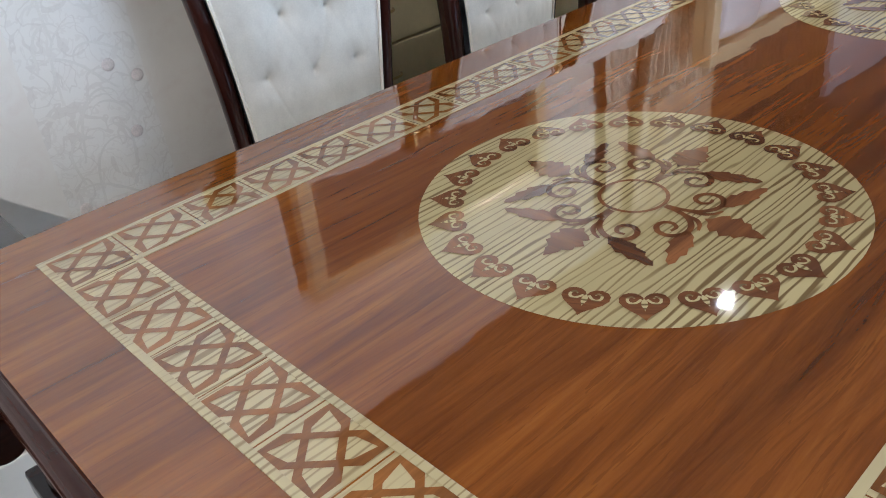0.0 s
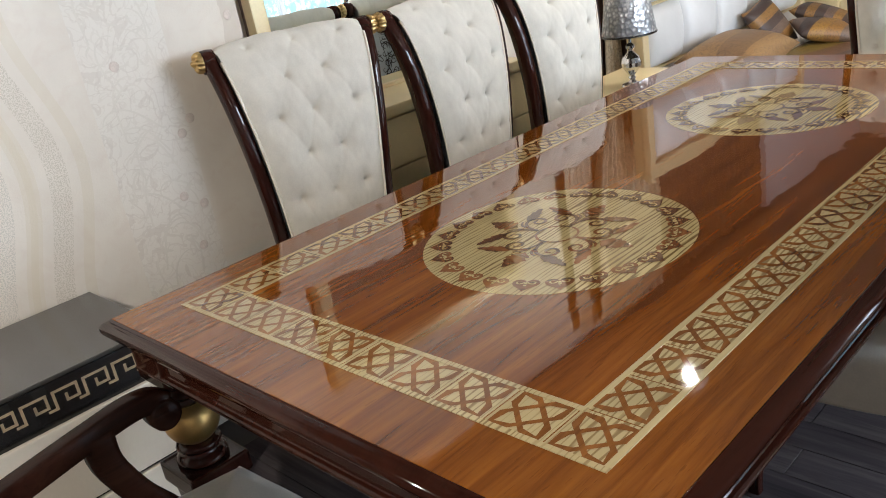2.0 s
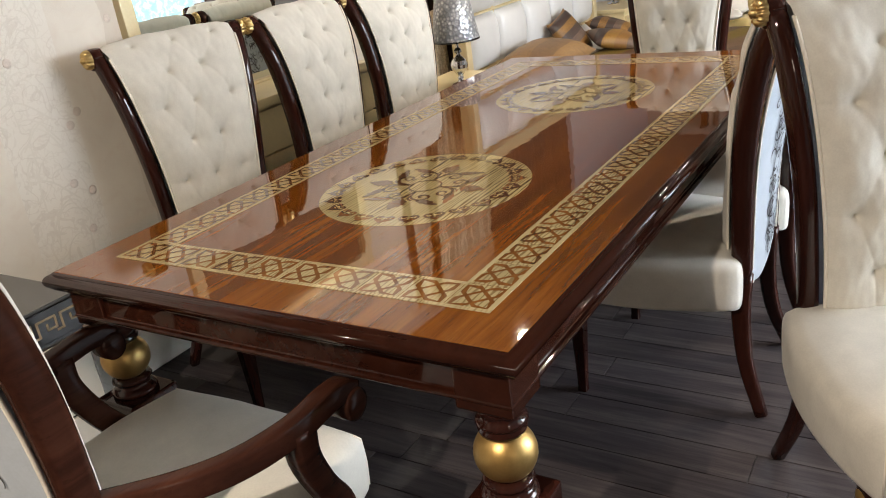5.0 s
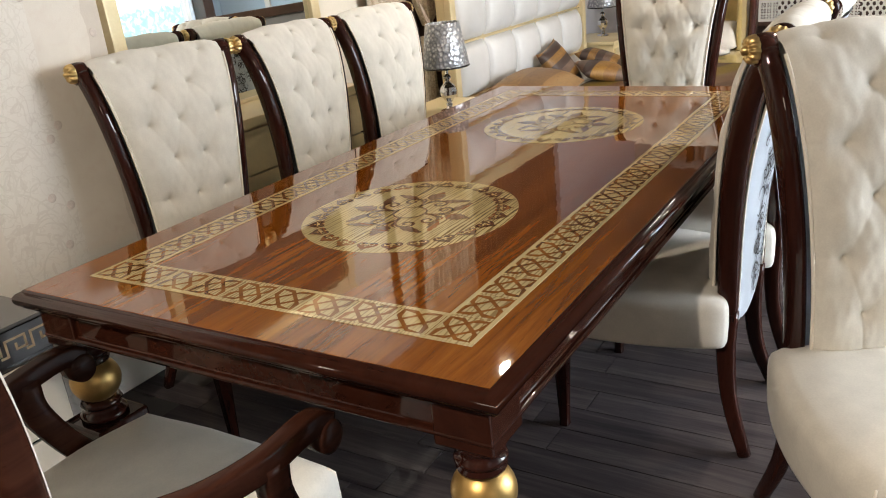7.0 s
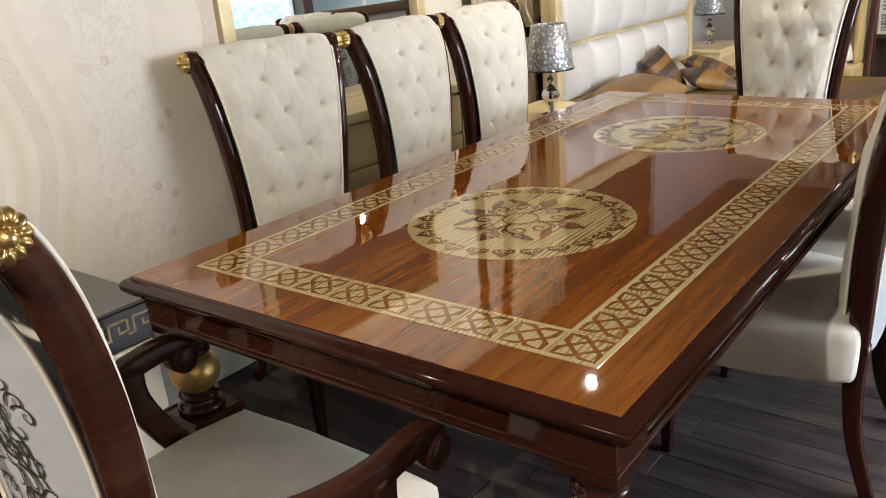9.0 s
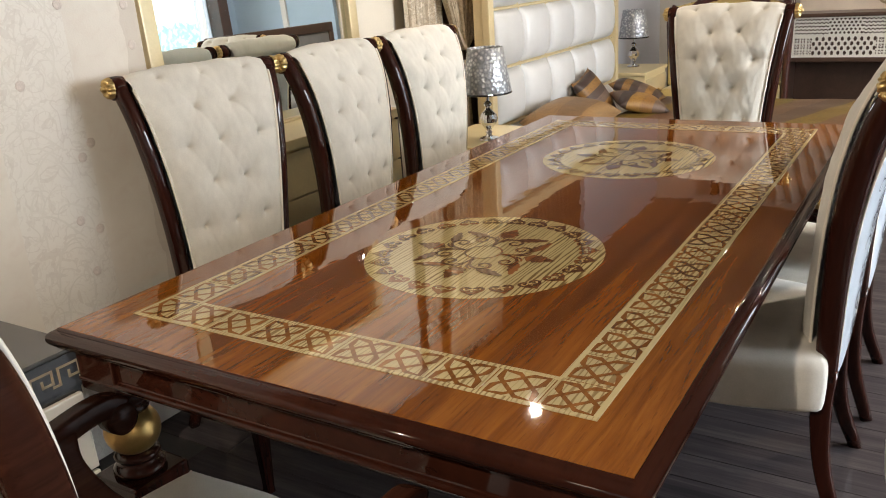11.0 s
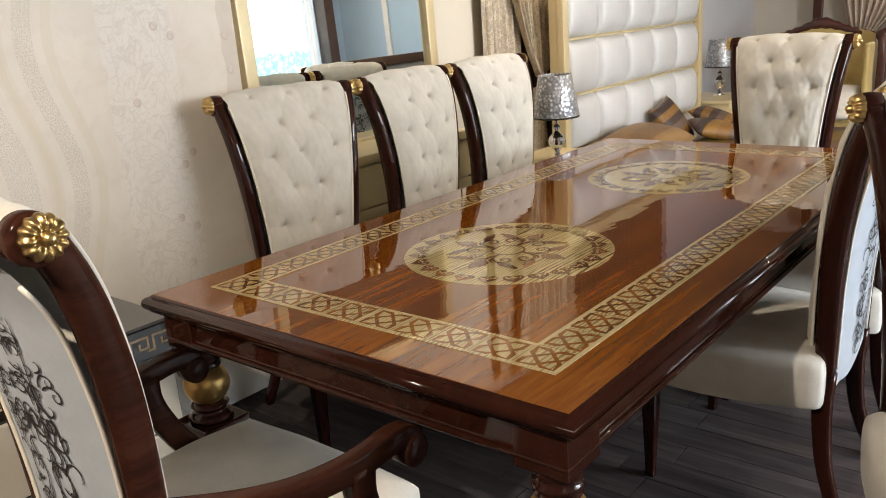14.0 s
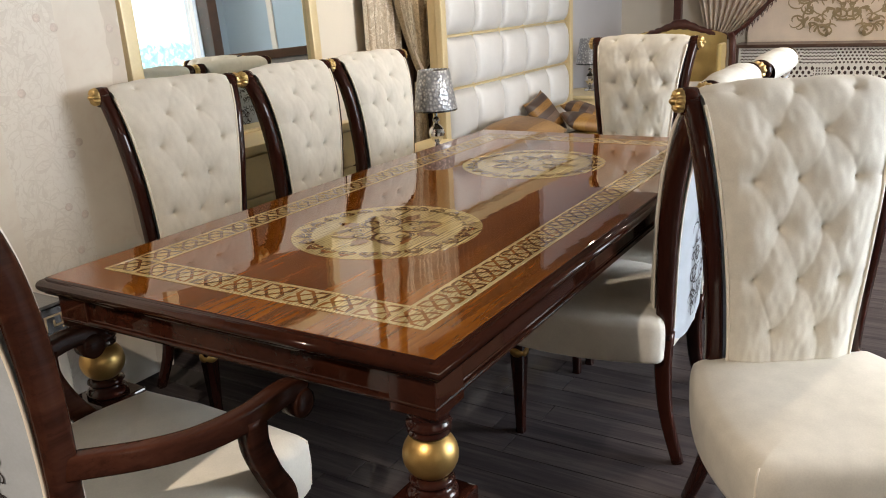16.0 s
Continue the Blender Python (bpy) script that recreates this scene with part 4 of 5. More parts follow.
        if arms:
            ay = s * (half_width(0.66, wide) + 0.026)
            ty = s * 0.342
            armp = smooth_path([(-0.262, ay, 0.660), (-0.16, s * 0.268, 0.648), (-0.07, s * 0.311, 0.641), (0.03, s * 0.337, 0.643), (0.11, ty, 0.651), (0.155, ty, 0.648), (0.182, ty, 0.632)], 36)
            bm = sweep(armp, [(0.0195, 0.0225)] * 36, corner=0.13, n=16)
            scroll = lathe([(0.024, -0.0225), (0.0310, -0.0205), (0.0320, 0), (0.0310, 0.0205), (0.024, 0.0225)], 28)
            bmesh.ops.rotate(scroll, verts=scroll.verts[:], cent=(0, 0, 0), matrix=Matrix.Rotation(radians(90), 3, "X"))
            bmesh.ops.translate(scroll, verts=scroll.verts[:], vec=(0.172, ty, 0.614))
            join(bm, scroll)
            part("armrest", bm, LIT_MAHOGANY, ob, "mahogany armrest ending in a round scroll", True)
            sup = smooth_path([(0.045, s * 0.338, 0.640), (0.048, s * 0.334, 0.575), (0.085, s * 0.324, 0.490), (0.130, s * 0.310, 0.415), (0.140, s * 0.300, 0.350)], 18)
            part("arm_support", sweep(sup, [(0.021, 0.026 + 0.004 * abs(i / 8.5 - 1)) for i in range(18)], corner=0.22), LIT_MAHOGANY, ob, smooth=True)
    return ob


CHAIR_LABEL = "cream tufted dining chair with gold rosettes"
CHAIRS = [  # x, y, turn, words on what sets it apart
    (-0.312, 0.745, -14.5, ", askew along the wall"),
    (-0.243, 1.418, 1.2, ", tucked in by the dresser"),
    (-0.240, 1.976, -2.6, ", tucked in near the lamp"),
    (0.937, 1.185, 180, ", tucked in under the table"),
    (0.952, 1.775, 180, ", tucked in under the table"),
    (1.689, 0.645, -57.5, ", pulled out and turned"),
    (0.515, 2.56, -91, ", facing the table end"),
]
made_by_lean = {}              # one chair of each lean is built, the rest are copies
for x, y, turn, words in CHAIRS:
    lean = 0.0 if "under the table" in words else 0.055
    if lean in made_by_lean:
        made = copy_thing(made_by_lean[lean], pose(x, y, 0, 0, 0, turn))
    else:
        FRONT, POST, BACKL = profiles(lean)
        made = made_by_lean[lean] = chair("dining_chair", CHAIR_LABEL, "chair")
        made.matrix_basis = pose(x, y, 0, 0, 0, turn)
    tagged(made, CHAIR_LABEL + words, "chair", "dining chairs round the table")
FRONT, POST, BACKL = profiles(0.0)
armchair = chair("dining_armchair", "cream dining armchair with dark scrolled arms and black lace back", "chair", 1.0, True)
armchair.matrix_basis = pose(0.414, -0.302, 0, 0, 0, 90) @ Matrix.Diagonal((1, 1, 1.022, 1))
tagged(armchair, group="dining chairs round the table")


# ---- low console with the greek key, beside the table ----
console = tagged(empty("console_cabinet", -0.575, -0.46, 0), "low console with black greek-key band, grey top and cream drawers", "cabinet")
CX, CY = 0.215, 0.55
part("body", box(-CX, -CY + 0.01, 0.0, CX - 0.014, CY - 0.01, 0.50, 0.004), BLACK, console)
part("band", box(-CX, -CY, 0.502, CX, CY, 0.596, 0.004), BLACK, console, "glossy black band")
part("worktop", box(-CX, -CY - 0.004, 0.597, CX + 0.004, CY + 0.004, 0.607, 0.003), GREYTOP, console, "dark grey polished top")
for k in range(2):
    z0, z1 = 0.05 + 0.222 * k, 0.05 + 0.222 * k + 0.212
    part("drawer_front", box(CX - 0.014, -CY + 0.02, z0, CX + 0.002, CY - 0.02, z1, 0.004), CREAMFACE, console, "cream lacquered drawer front")
key = [(0, 0), (0, 4), (4, 4), (4, 1), (2, 1), (2, 2.4)]
KEYU = 0.0135
keyob = None
for k in range(15):
    y = -CY + 0.03 + k * 0.0715
    if keyob is None:
        bm = bmesh.new()
        x = CX + 0.0015
        for (a, b), (c, d) in zip(key + [(4, 0)][:0], key[1:]):
            y0, y1, z0, z1 = min(a, c) * KEYU, max(a, c) * KEYU, min(b, d) * KEYU * 0.78, max(b, d) * KEYU * 0.78
            box(x - 0.004, y0 - 0.0032, 0.527 + z0 - 0.0030, x, y1 + 0.0032, 0.527 + z1 + 0.0030, bm=bm)
        box(x - 0.004, 4 * KEYU - 0.003, 0.527 - 0.0030, x, 5.3 * KEYU, 0.527 + 0.0030, bm=bm)
        keyob = part("greek_key", bm, KEYGOLD, console, "pale gold greek key")
        keyob.location = (0, y, 0)
    else:
        again(keyob, console, pose(0, y, 0))

# ---- dresser and its mirror ----
dresser = tagged(empty("dresser", -0.90, 1.45, 0), "ivory lacquered dresser with drawers behind the chairs", "dresser")
DX, DY = 0.19, 0.57
part("body", box(-DX, -DY, 0.06, DX - 0.016, DY, 0.80, 0.003), IVORY, dresser)
part("plinth", box(-DX + 0.02, -DY + 0.02, 0, DX - 0.04, DY - 0.02, 0.06), WALNUT, dresser)
part("top", box(-DX, -DY - 0.012, 0.802, DX + 0.012, DY + 0.012, 0.842, 0.006), IVORY, dresser, "ivory moulded top")
part("side_trim", box(-DX + 0.01, DY, 0.06, DX, DY + 0.010, 0.80, 0.002), WALNUT, dresser, "brown end trim")
drawer = None
for r in range(4):
    for c in range(2):
        m = pose(0, (c - 0.5) * DY, 0.075 + r * 0.181)
        if drawer is None:
            drawer = part("drawer_front", box(DX - 0.016, -DY / 2 + 0.005, 0, DX + 0.004, DY / 2 - 0.005, 0.174, 0.004), IVORY, dresser)
            drawer.matrix_basis = m
            part("handle", sweep(smooth_path([(DX + 0.004, -0.045, 0.09), (DX + 0.02, -0.03, 0.088), (DX + 0.02, 0.03, 0.088), (DX + 0.004, 0.045, 0.09)], 12), (0.004, 0.004), side=(0, 0, 1), corner=0.5, n=8), GOLD, drawer, smooth=True)
        else:
            o = again(drawer, dresser, m)
            again(drawer.children[0], o)
mirror = tagged(empty("dresser_mirror", -1.0, 1.565, 0.842), "large mirror in a pale ivory-gold frame on the dresser", "mirror")
MH, FW, MHT = 0.605, 0.060, 1.0
mirror.matrix_basis = pose(-1.0, 1.565, 0.842, 0, -1.6, 0)
part("glass", box(-0.012, -MH + FW - 0.01, 0.008, -0.004, MH - FW + 0.01, MHT - FW + 0.01), MIRROR, mirror, "silvered mirror glass")
part("backing", box(-0.06, -MH + 0.01, 0.0, -0.014, MH - 0.01, MHT - 0.01), WALNUT, mirror)
for a, b, c, d in ((-MH, 0, -MH + FW, MHT), (MH - FW, 0, MH, MHT), (-MH + FW, 0, MH - FW, 0.016), (-MH + FW, MHT - FW, MH - FW, MHT)):
    bm = box(-0.03, a, b, 0.022, c, d, 0.006)
    part("frame", bm, IVORY_GOLD, mirror, "pale gold frame bar")

# ---- curtain between dresser and bed ----
curtain = tagged(empty("curtain", -1.04, 2.62, 0), "taupe lace curtain with gathered beige swag and cord tie", "curtain")


def lace_fall(u, v):
    y = 0.36 * u
    return Vector((0.016 * math.sin(u * 34) + 0.006 * math.sin(u * 71 + v * 3), y, 0.02 + 2.38 * v))


part("lace_panel", sheet(lace_fall, 60, 20), DRAPE_LACE, curtain, "taupe lace panel", True)


def swag(u, v):
    """Each strand falls from the rod and swings in to the tie, the outer ones last."""
    pull = v ** (2.2 + 5.5 * u)
    y = (1 - pull) * (0.12 + 0.68 * u) + pull * (0.42 + 0.06 * u)
    z = 2.4 - 1.42 * v - 0.07 * u * math.sin(math.pi * v) * v
    fold = math.sin(u * 2 * math.pi * 9 + 0.6 * math.sin(v * 4)) + 0.35 * math.sin(u * 2 * math.pi * 21 + 1.0)
    return Vector((0.056 + 0.032 * (1 - 0.55 * pull) * fold + 0.03 * pull, y, z))


part("swag", sheet(swag, 160, 30), SWAGCLOTH, curtain, "gathered golden beige drape", True)


def tail(u, v):
    z = 0.92 - 0.90 * v
    y = 0.41 + 0.08 * u - 0.10 * v * (0.5 - u) * 2
    return Vector((0.07 + 0.02 * math.sin(u * 2 * math.pi * 5), y, z))


part("tail", sheet(tail, 60, 14), SWAGCLOTH, curtain, smooth=True)
for k in range(7):
    p = smooth_path([(0.08, 0.36 + 0.01 * k, 1.20 - 0.02 * k), (0.12, 0.40 + 0.015 * k, 1.00 - 0.012 * k), (0.12, 0.50 + 0.012 * k, 0.955 - 0.006 * k), (0.07, 0.64, 1.08 + 0.03 * k)], 18)
    part("cord", sweep(p, (0.0035, 0.0035), corner=0.5, n=6), DRAPE, curtain, smooth=True)


# ---- bedside tables and lamps ----
def night_stand(x, y, h):
    ob = tagged(empty("night_stand", x, y, 0), "small ivory bedside table with gold edges carrying a lamp", "bedside table", "bedside tables")
    part("body", box(-0.20, -0.26, 0.05, 0.20, 0.26, h - 0.03, 0.004), IVORY, ob)
    part("top", box(-0.21, -0.28, h - 0.028, 0.215, 0.28, h, 0.006), IVORY, ob)
    for k in range(2):
        z = 0.07 + k * (h - 0.12) / 2
        d = part("drawer_front", box(0.20, -0.24, z, 0.212, 0.24, z + (h - 0.12) / 2 - 0.01, 0.003), IVORY_GOLD, ob)
        part("knob", lathe([(0.004, 0), (0.006, 0.008), (0.011, 0.014), (0.008, 0.021), (0.001, 0.023)], 14), GOLD, d, smooth=True).matrix_basis = pose(0.212, 0, z + (h - 0.12) / 4, 0, 90, 0)
    for sx in (-0.17, 0.17):
        for sy in (-0.22, 0.22):
            part("foot", lathe([(0.018, 0), (0.024, 0.02), (0.024, 0.05)], 12, (sx, sy, 0)), IVORY_GOLD, ob, smooth=True)
    return ob


def table_lamp(x, y, z):
    ob = tagged(empty("table_lamp", x, y, z), "chrome and crystal table lamp with crushed silver shade", "lamp", "bedside lamps")
    stem = [(0.048, 0), (0.050, 0.006), (0.046, 0.014), (0.020, 0.022), (0.012, 0.032), (0.018, 0.042), (0.011, 0.050), (0.024, 0.066), (0.042, 0.092), (0.045, 0.110), (0.038, 0.130), (0.018, 0.150), (0.011, 0.160), (0.020, 0.172), (0.020, 0.182), (0.008, 0.195), (0.007, 0.25)]
    part("base", lathe(stem, 20, ripple=lambda a, z: 0.05 * math.cos(8 * a) if 0.06 < z < 0.15 else 0), CHROME, ob, "faceted chrome base")
    bm = bmesh.new()
    rows = []
    for r, zz in ((0.118, 0.235), (0.119, 0.238), (0.086, 0.445), (0.084, 0.447), (0.083, 0.445), (0.115, 0.238), (0.117, 0.235)):
        rows.append([bm.verts.new((r * math.cos(2 * math.pi * k / 36), r * math.sin(2 * math.pi * k / 36), zz)) for k in range(36)])
    for a, b in zip(rows, rows[1:]):
        for k in range(36):
            bm.faces.new((a[k], a[(k + 1) % 36], b[(k + 1) % 36], b[k]))
    part("shade", bm, FOIL, ob, "crushed silver foil shade", True)
    part("trim_ring", lathe([(0.1185, 0.229), (0.121, 0.231), (0.121, 0.237), (0.1185, 0.239)], 36), BLACK, ob)
    part("harp", sweep([(0, -0.082, 0.44), (0, 0, 0.44), (0, 0.082, 0.44)], (0.002, 0.002), side=(0, 0, 1), corner=0.5, n=6), CHROME, ob)
    return ob


night_stand(-0.60, 2.62, 0.60)
table_lamp(-0.52, 2.52, 0.60)
night_stand(-0.80, 5.46, 0.57)
table_lamp(-0.80, 5.52, 0.57)

# ---- bed with the tall silver headboard ----
HX, HY0, HY1 = -0.78, 3.06, 4.95


def fluted(u, v):
    return Vector((0.030 + 0.014 * math.sin(u * 2 * math.pi * 26) + 0.006 * math.sin(u * 2 * math.pi * 7), 2.0 * u, 0.02 + (CEIL - 0.03) * v))


backing = tagged(empty("wall_hanging", X_WALL, 3.03, 0), "dark brown pleated fabric hanging on the wall behind the headboard", "curtain")
part("pleats", sheet(fluted, 208, 4), BROWNCLOTH, backing, smooth=True)
bed = tagged(empty("bed", 0, 0, 0), "bed with tall padded silver satin headboard and bronze brocade cover", "bed")
HTOP = 1.60
hb = part("headboard", box(HX - 0.07, HY0 - 0.05, 0.0, HX - 0.012, HY1 + 0.05, HTOP, 0.004), IVORY_GOLD, bed, "tall headboard panelled in silver satin")
PW, PH = (HY1 - HY0) / 5, 0.325


def pad(u, v):
    a, b = 2 * u - 1, 2 * v - 1
    f = (max(0, 1 - abs(a) ** 3.2) * max(0, 1 - abs(b) ** 3.2)) ** 0.55
    wr = 0.004 * math.sin(u * 19 + 2 * v) * max(0, abs(a) - 0.45)
    return Vector((0.078 * f + wr * f, (PW - 0.004) / 2 * a, (PH - 0.016) / 2 * b))


padob = None
for r in range(5):
    for c in range(5):
        m = pose(HX - 0.014, HY0 + PW * (c + 0.5), 0.86 + PH * (r - 1.5))
        if m.translation.z > 1.5:
            continue
        if padob is None:
            padob = part("satin_pad", sheet(pad, 18, 16), SATIN, hb, smooth=True)
            padob.matrix_basis = m
        else:
            again(padob, hb, m)
for k in range(-1, 2):
    z = 0.86 + PH * k
    part("gold_bead", sweep([(HX + 0.002, HY0, z), (HX + 0.002, HY1, z)], (0.0045, 0.010), side=(0, 0, 1), corner=0.45, n=10), IVORY_GOLD, hb, smooth=True)
for y in (HY0 - 0.035, HY1 + 0.035):
    part("side_rail", box(HX - 0.012, y - 0.030, 0, HX + 0.035, y + 0.030, HTOP, 0.008), IVORY_GOLD, hb)
part("top_rail", box(HX - 0.012, HY0 - 0.004, HTOP - 0.085, HX + 0.033, HY1 + 0.004, HTOP - 0.002, 0.010), IVORY_GOLD, hb)
part("bed_frame", box(HX, 3.10, 0.08, 1.02, 4.90, 0.26, 0.01), WALNUT, bed)
part("mattress", box(HX + 0.03, 3.12, 0.26, 0.98, 4.88, 0.43, 0.05, seg=4), LINEN, bed, smooth=True)


def cover(u, v):
    x = -0.42 + 1.44 * u
    y = 3.07 + 1.86 * v
    over = max(0, abs(v - 0.5) * 2 - 0.94) / 0.06
    foot = max(0, u - 0.965) / 0.035
    z = 0.447 + 0.008 * noise.noise(Vector((x * 5, y * 5, 0))) - 0.26 * max(over, foot) ** 2
    return Vector((x, y, z))


tagged(part("bedspread", sheet(cover, 70, 90), BROC2, smooth=True), "gold and brown brocade bedspread spread over the bed", "bedspread")


def loose(name, label, w, d, h, mat, m, cat="cushion"):
    ob = part(name, cushion(w, d, h), mat, smooth=True)
    ob.matrix_basis = m
    return tagged(ob, label, cat, "cushions on the bed")


loose("bolster_pillow", "bronze satin pillow lying flat at the headboard", 0.42, 0.66, 0.20, BRONZE, pose(-0.50, 3.52, 0.535, 0, 6, 4), "pillow")
loose("cushion", "brown and gold brocade cushion leaning on the headboard", 0.34, 0.34, 0.12, BROC, pose(-0.60, 4.14, 0.555, 20, 56, 20))
loose("cushion", "gold brocade cushion with tassel edge lying flat", 0.34, 0.34, 0.11, BROC3, pose(-0.34, 4.26, 0.505, 6, 12, 35))
loose("cushion", "striped brown and gold brocade cushion lying flat", 0.38, 0.36, 0.12, BROC, pose(-0.46, 4.60, 0.525, -4, 20, 10))

# ---- seat with mustard buttoned back and carved frame, beyond the bed ----
settee = tagged(empty("carved_settee", -0.16, 6.0, -0.0), "carved mahogany settee with mustard buttoned back and white cushion", "settee")


def settee_back(u, v):
    a = 2 * u - 1
    dip = 0.0
    for r in range(4):
        for k in range(5):
            bu, bv = -0.8 + 0.4 * k + (0.2 if r % 2 else 0), 0.15 + 0.22 * r
            dip += 0.025 * math.exp(-(((a - bu) * 0.42) ** 2 + ((v - bv) * 0.6) ** 2) / 0.0016)
    return Vector((0.42 * a, 0.0 - 0.03 * (1 - a ** 4) + dip - 0.14 * abs(a) ** 6, 0.38 + 0.62 * v + 0.06 * (1 - a * a) * v))


part("backrest", sheet(settee_back, 40, 30), MUSTARD, settee, "mustard buttoned back", True)
part("seat", box(-0.42, -0.50, 0.26, 0.42, 0.02, 0.40, 0.04, seg=3), MUSTARD, settee, smooth=True)
for s in (1, -1):
    part("side_post", sweep(smooth_path([(0.45 * s, -0.12, 0), (0.45 * s, -0.08, 0.5), (0.46 * s, -0.10, 0.90), (0.43 * s, -0.06, 1.0)], 14), (0.028, 0.03), side=(1, 0, 0), corner=0.4), CARVED, settee, smooth=True)
    part("wing", box(0.395 * s - 0.02, -0.30, 0.40, 0.395 * s + 0.02, -0.10, 0.94, 0.018, seg=3), MUSTARD, settee, smooth=True)
    part("leg", lathe([(0.02, 0), (0.03, 0.06), (0.022, 0.12), (0.035, 0.24), (0.035, 0.27)], 14, (0.38 * s, -0.44, 0)), CARVED, settee, smooth=True)
crest = smooth_path([(-0.45, -0.02, 0.97), (-0.32, -0.02, 1.00), (-0.18, -0.02, 1.04), (0, -0.03, 1.09), (0.18, -0.02, 1.04), (0.32, -0.02, 1.00), (0.45, -0.02, 0.97)], 50)
part("crest", sweep(crest, [(0.022, 0.018 + 0.010 * abs(math.sin(i * 0.9)) + 0.018 * math.exp(-((i - 25) / 5) ** 2)) for i in range(50)], side=(0, 1, 0), corner=0.45, n=14), CARVED, settee, "carved mahogany crest", True)
loose("pillow", "plain white linen pillow on the settee", 0.46, 0.34, 0.15, LINEN, pose(0.00, 5.72, 0.52, 30, 0, 8), "pillow")
loose("folded_cover", "folded white linen cover on the settee seat", 0.55, 0.42, 0.09, LINEN, pose(-0.05, 5.62, 0.425, 0, 0, 4), "blanket")

# ---- console with white lattice front ----
lat = tagged(empty("lattice_console", 0.84, 6.45, 0), "dark wood console with a white pierced lattice front", "console")
LX, LZ0, LZ1 = 0.62, 0.53, 0.85
part("top_rail", box(-LX - 0.03, -0.04, LZ1, LX + 0.03, 0.30, LZ1 + 0.03, 0.006), WALNUT, lat)
part("bottom_rail", box(-LX - 0.01, -0.03, LZ0 - 0.035, LX + 0.01, 0.28, LZ0, 0.005), WALNUT, lat)
part("back_board", box(-LX, 0.02, LZ0, LX, 0.04, LZ1), WALNUT, lat)
for s in (1, -1):
    part("side_post", box(LX * s - 0.02, -0.035, 0.0, LX * s + 0.02, 0.28, LZ1, 0.005), WALNUT, lat)
part("lower_board", box(-LX, 0.24, 0.02, LX, 0.26, LZ0 - 0.035), WALNUT, lat, "dark board behind the open foot")
FRET_U, FRET_H = 2 * LX - 0.04, LZ1 - LZ0


def pierced(u, h):
    """True where the fretwork panel is cut through: u from its end, h from its foot."""
    if h < 0.014 or h > FRET_H - 0.012 or abs(h - 0.172) < 0.009 or u < 0.016 or u > FRET_U - 0.016:
        return False
    if h > 0.172:
        v = h - 0.181
        if u % 0.52 < 0.27:        # zigzag rows
            wave = abs((u / 0.031) % 1.0 - 0.5) * 2
            return ((v - 0.010 * wave) / 0.027) % 1.0 < 0.40
        row = math.floor(v / 0.027)
        du = (u / 0.031 + 0.5 * (row % 2)) % 1.0 - 0.5
        dv = (v / 0.027) % 1.0 - 0.5
        return (du * 0.031) ** 2 + (dv * 0.027) ** 2 < 0.0098 ** 2
    v = h - 0.016
    if u % 0.62 < 0.150:           # blocks of square rings
        a, b = (u % 0.62 - 0.014) / 0.047, v / 0.047
        ca, cb = abs(a % 1.0 - 0.5), abs(b % 1.0 - 0.5)
        return 0.16 < max(ca, cb) < 0.36 and min(ca, cb) > 0.06 or max(ca, cb) < 0.08
    row = math.floor(v / 0.037)
    du = (u / 0.047 + 0.5 * (row % 2)) % 1.0 - 0.5
    dv = (v / 0.037) % 1.0 - 0.5
    return (du * 0.047 / 0.0125) ** 2 + (dv * 0.037 / 0.0175) ** 2 < 1.0


bm = bmesh.new()
MESHU, MESHH = 300, 80
su, sh = FRET_U / MESHU, FRET_H / MESHH
corners = {}


def fret_corner(i, j):
    if (i, j) not in corners:
        corners[i, j] = bm.verts.new((-FRET_U / 2 + i * su, 0.0, LZ0 + j * sh))
    return corners[i, j]


for i in range(MESHU):
    for j in range(MESHH):
        if not pierced((i + 0.5) * su, (j + 0.5) * sh):
            bm.faces.new((fret_corner(i, j), fret_corner(i + 1, j), fret_corner(i + 1, j + 1), fret_corner(i, j + 1)))
front = bmesh.ops.extrude_face_region(bm, geom=bm.faces[:])
bmesh.ops.translate(bm, verts=[g for g in front["geom"] if isinstance(g, bmesh.types.BMVert)], vec=(0, -0.012, 0))
bmesh.ops.recalc_face_normals(bm, faces=bm.faces[:])
part("lattice_front", bm, LATTICE, lat, "white pierced lattice panel")

# ---- pearl panel with gilt filigree, and the drape beside it ----
panel = tagged(empty("wall_panel", 1.45, Y_NORTH - 0.03, 0), "pearl satin wall panel with gilt filigree ornament", "wall panel", kind="structure")
part("satin_field", box(-1.25, 0, 0.70, 1.4, 0.026, 2.3, 0.004), PEARL, panel)
part("base_rail", box(-1.25, -0.012, 0.66, 1.4, 0.028, 0.70, 0.004), WALNUT, panel)
bm = bmesh.new()
step = 0


def wallp(u, v):
    return Vector((u, -0.004 - 0.0003 * (step % 60), v))


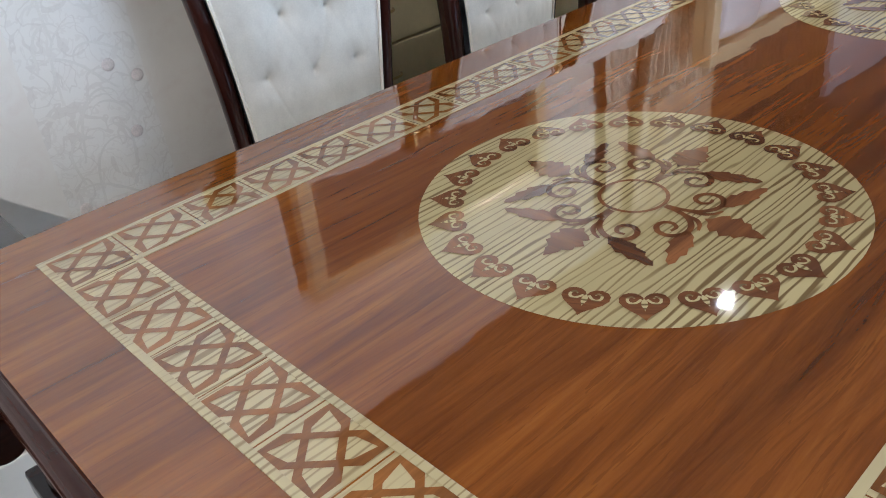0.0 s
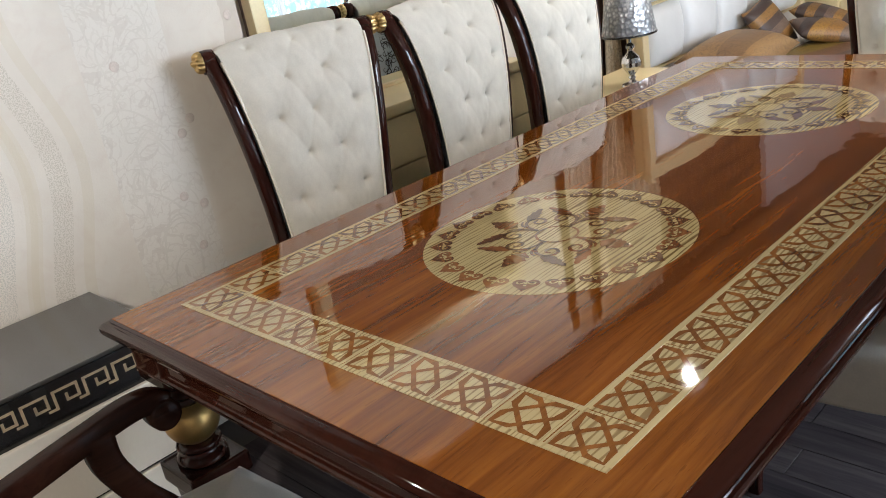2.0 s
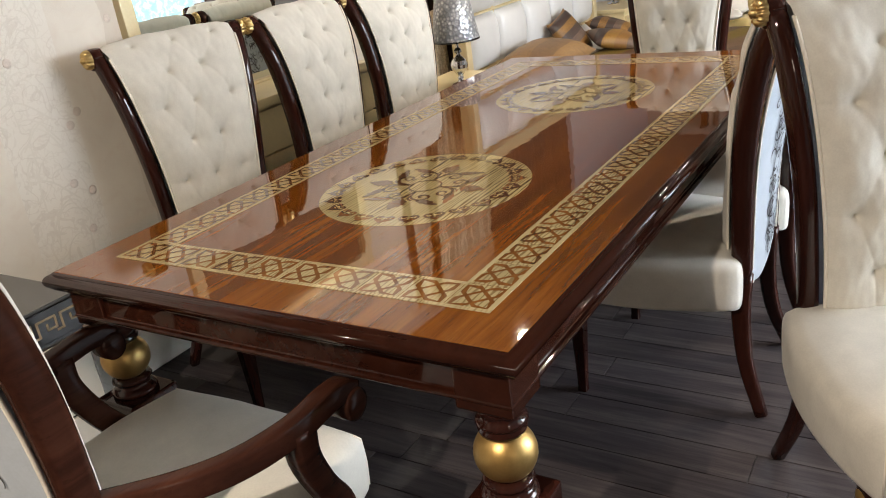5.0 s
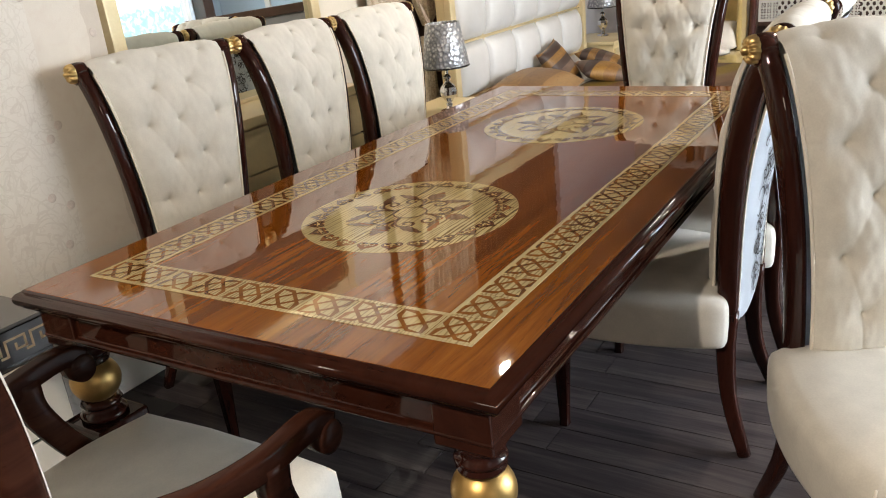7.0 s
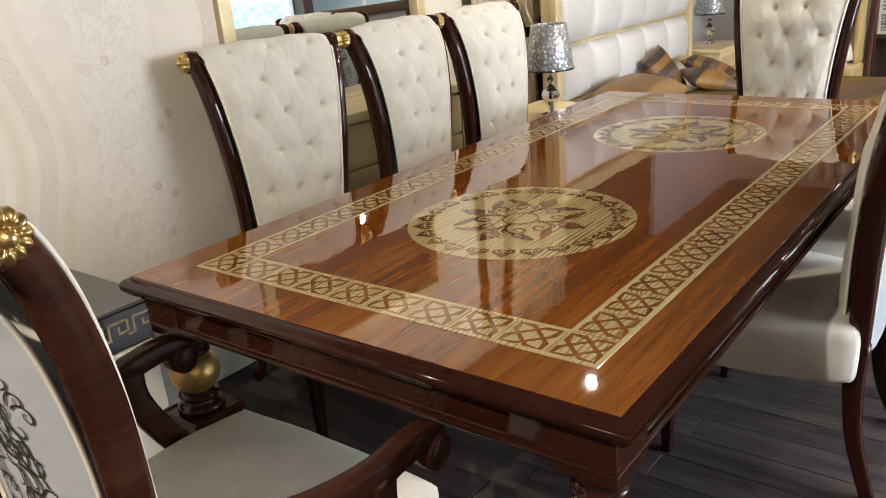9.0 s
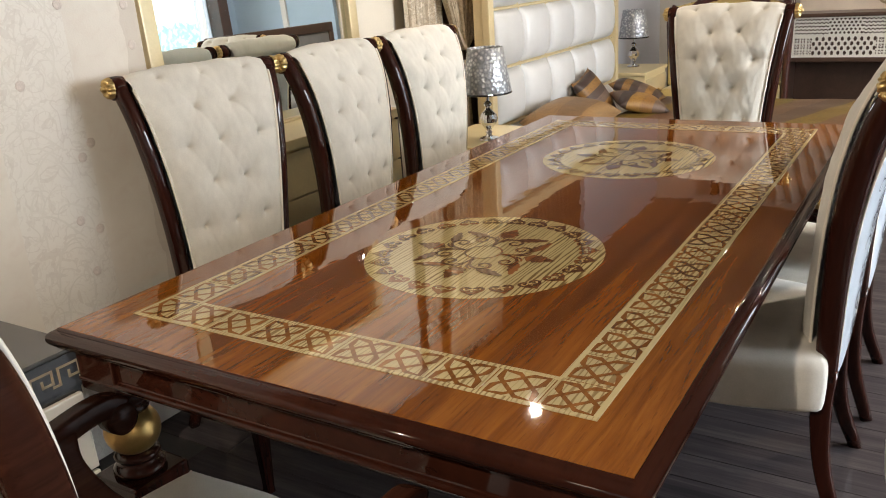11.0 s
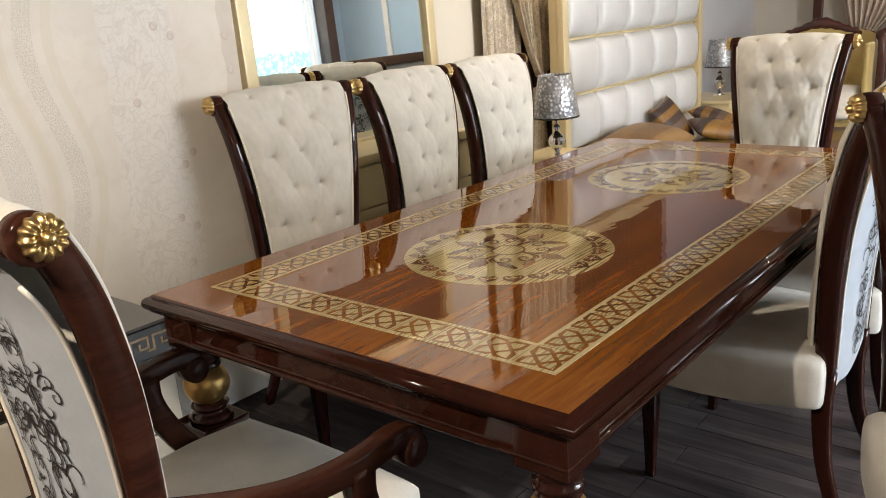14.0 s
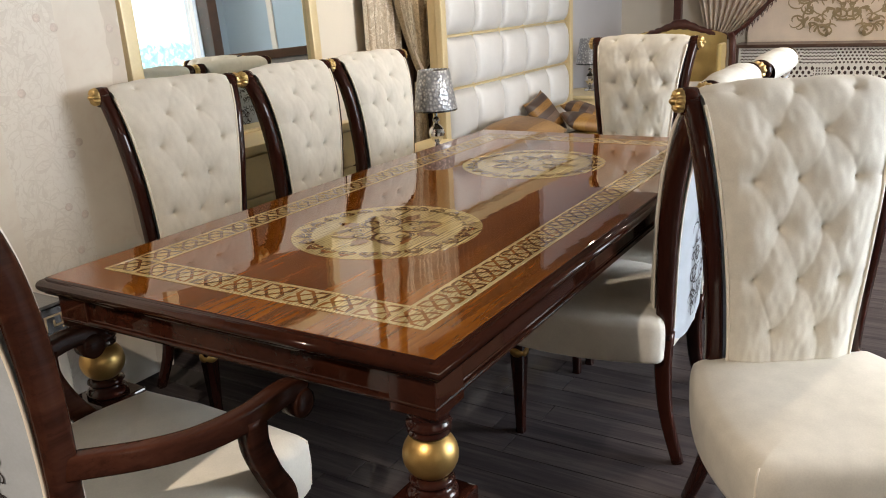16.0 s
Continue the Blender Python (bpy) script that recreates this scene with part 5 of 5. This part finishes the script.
fil = random.Random(5)
for cxp in (-0.42, 0.62):
    for k in range(95):
        ang, rad = fil.uniform(-1.35, 1.45), fil.random() ** 0.6
        px, pz = 0.42 * rad * math.cos(ang), 1.26 + 0.40 * rad * math.sin(ang)
        head, bend, long = fil.uniform(0, 360), fil.choice((-1, 1)), fil.uniform(0.10, 0.22)
        tight, broad = fil.uniform(22, 48), fil.uniform(0.011, 0.019)
        step += 1
        for s in (1, -1):
            line = curl(px, pz, head, long, 6 * bend, tight * bend, 16)
            ribbon(bm, [(cxp + s * max(0.004, a), b) for a, b in line], broad, wallp, 0.35)
            if k % 2:
                leaf = curl(px, pz, head + 60, 0.05, 8 * bend, 22 * bend, 6)
                ribbon(bm, [(cxp + s * max(0.004, a), b) for a, b in leaf], broad * 1.6, wallp, 0.1)
part("filigree", bm, FILIGREE, panel, "gilt filigree scrollwork")
drape = tagged(empty("drape", 0.05, Y_NORTH - 0.10, 0), "pleated beige drape with fringe, drawn to one side", "curtain")


def big_swag(u, v):
    z = 2.4 - 1.5 * v
    left, right = -0.43 + 0.25 * v ** 2, -0.03 + 1.14 * (1 - v) ** 0.72
    return Vector((left + (right - left) * u, (0.040 - 0.018 * v) * math.sin(u * 2 * math.pi * 11) - 0.045, z + 0.02 * u * v))


part("pleats", sheet(big_swag, 176, 40), DRAPE, drape, smooth=True)
fr = [big_swag(1.0, 0.25 + 0.75 * k / 30) + Vector((0.006, -0.02, -0.005)) for k in range(31)]
part("fringe_band", sweep(fr, [(0.020 + 0.005 * math.sin(k * 2.2), 0.016) for k in range(31)], side=(1, 0, 0), corner=0.4), CARVED, drape, "dark fringe band", True)
bm = bmesh.new()
for k in range(90):
    p = big_swag(1.0, 0.25 + 0.75 * k / 90)
    drop = 0.055 + 0.02 * math.sin(k * 1.9)
    sweep([p + Vector((0.012, -0.03, 0.0)), p + Vector((0.020, -0.03, -drop * 0.6)), p + Vector((0.018, -0.03, -drop))], [(0.0022, 0.0022), (0.005, 0.005), (0.002, 0.002)], side=(1, 0, 0), bm=bm, corner=0.5, n=5)
part("fringe", bm, CARVED, drape, "dark beaded fringe", kind="stuff")
part("pelmet_post", box(-0.52, -0.06, 0.0, -0.45, 0.02, 2.4, 0.008), CARVED, drape)

# ---- seen in the mirror: a low bed end with a brown rail ----
sofa = tagged(empty("padded_bench", 2.75, 5.66, 0), "grey padded bench with a brown wooden top rail", "bench")
part("rail", box(-0.05, -0.9, 1.05, 0.05, 0.97, 1.15, 0.01), WALNUT, sofa)
part("panel", box(-0.035, -0.88, 0.30, 0.035, 0.95, 1.048, 0.02), GREYCLOTH, sofa)
part("seat", box(-0.60, -0.85, 0.22, -0.04, 0.92, 0.46, 0.05, seg=3), GREYCLOTH, sofa, smooth=True)
for s in (-0.86, 0.93):
    part("post", box(-0.05, s - 0.04, 0.0, 0.05, s + 0.04, 1.05, 0.008), WALNUT, sofa)
column = tagged(part("column", box(4.26, 6.44, 0, 4.46, 6.60, CEIL - 0.005, 0.01), WALNUT), "dark brown square column beside the window", "column", kind="structure")
blue = part("wall_north_blue", box(2.9, Y_NORTH - 0.06, 0, X_EAST, Y_NORTH - 0.002, CEIL - 0.003), BLUEGREY)
tagged(blue, "pale blue-grey painted wall beside the window", "wall", kind="structure")
box_post = part("corner_trim", box(3.62, Y_NORTH - 0.09, 0, 3.70, Y_NORTH - 0.061, CEIL - 0.003, 0.006), WHITE)
tagged(box_post, "slim white vertical wall trim", "trim", kind="structure")

# ---- floor planks ----
PLW, PLL = 0.12, 0.92
kinds = []
for k in range(3):
    me = mesh_of("plank", box(-PLL / 2 + 0.001, -PLW / 2 + 0.001, -0.010, PLL / 2 - 0.001, PLW / 2 - 0.001, 0.0, 0.0012, seg=1), PLANK)
    kinds.append(me)
shift = random.Random(11)
rest = bmesh.new()
y = -0.41
while y < 3.3:
    x = -1.0 - shift.random() * PLL
    while x < X_EAST:
        if x > -1.45 and x + PLL < X_EAST + 0.18:
            o = new("plank", shift.choice(kinds))
            o.parent, o.location = floor, (x + PLL / 2, y + PLW / 2, 0)
        x += PLL
    y += PLW
END_NEAR = y
for y0, y1, x_end in ((Y_SOUTH, Y_SHOP, X_SHOP), (Y_SHOP, -0.41, X_EAST), (END_NEAR, Y_NORTH, X_EAST)):
    y = y0
    while y < y1 - 0.01:
        x = -1.1 - shift.random() * PLL
        while x < x_end:
            vs = [rest.verts.new(p) for p in ((max(x, -1.1) + 0.001, y + 0.001, 0), (min(x + PLL, x_end) - 0.001, y + 0.001, 0), (min(x + PLL, x_end) - 0.001, min(y + PLW, y1) - 0.001, 0), (max(x, -1.1) + 0.001, min(y + PLW, y1) - 0.001, 0))]
            if vs[1].co.x - vs[0].co.x > 0.01:
                rest.faces.new(vs)
            x += PLL
        y += PLW
part("far_planks", rest, PLANK, floor, kind="stuff")
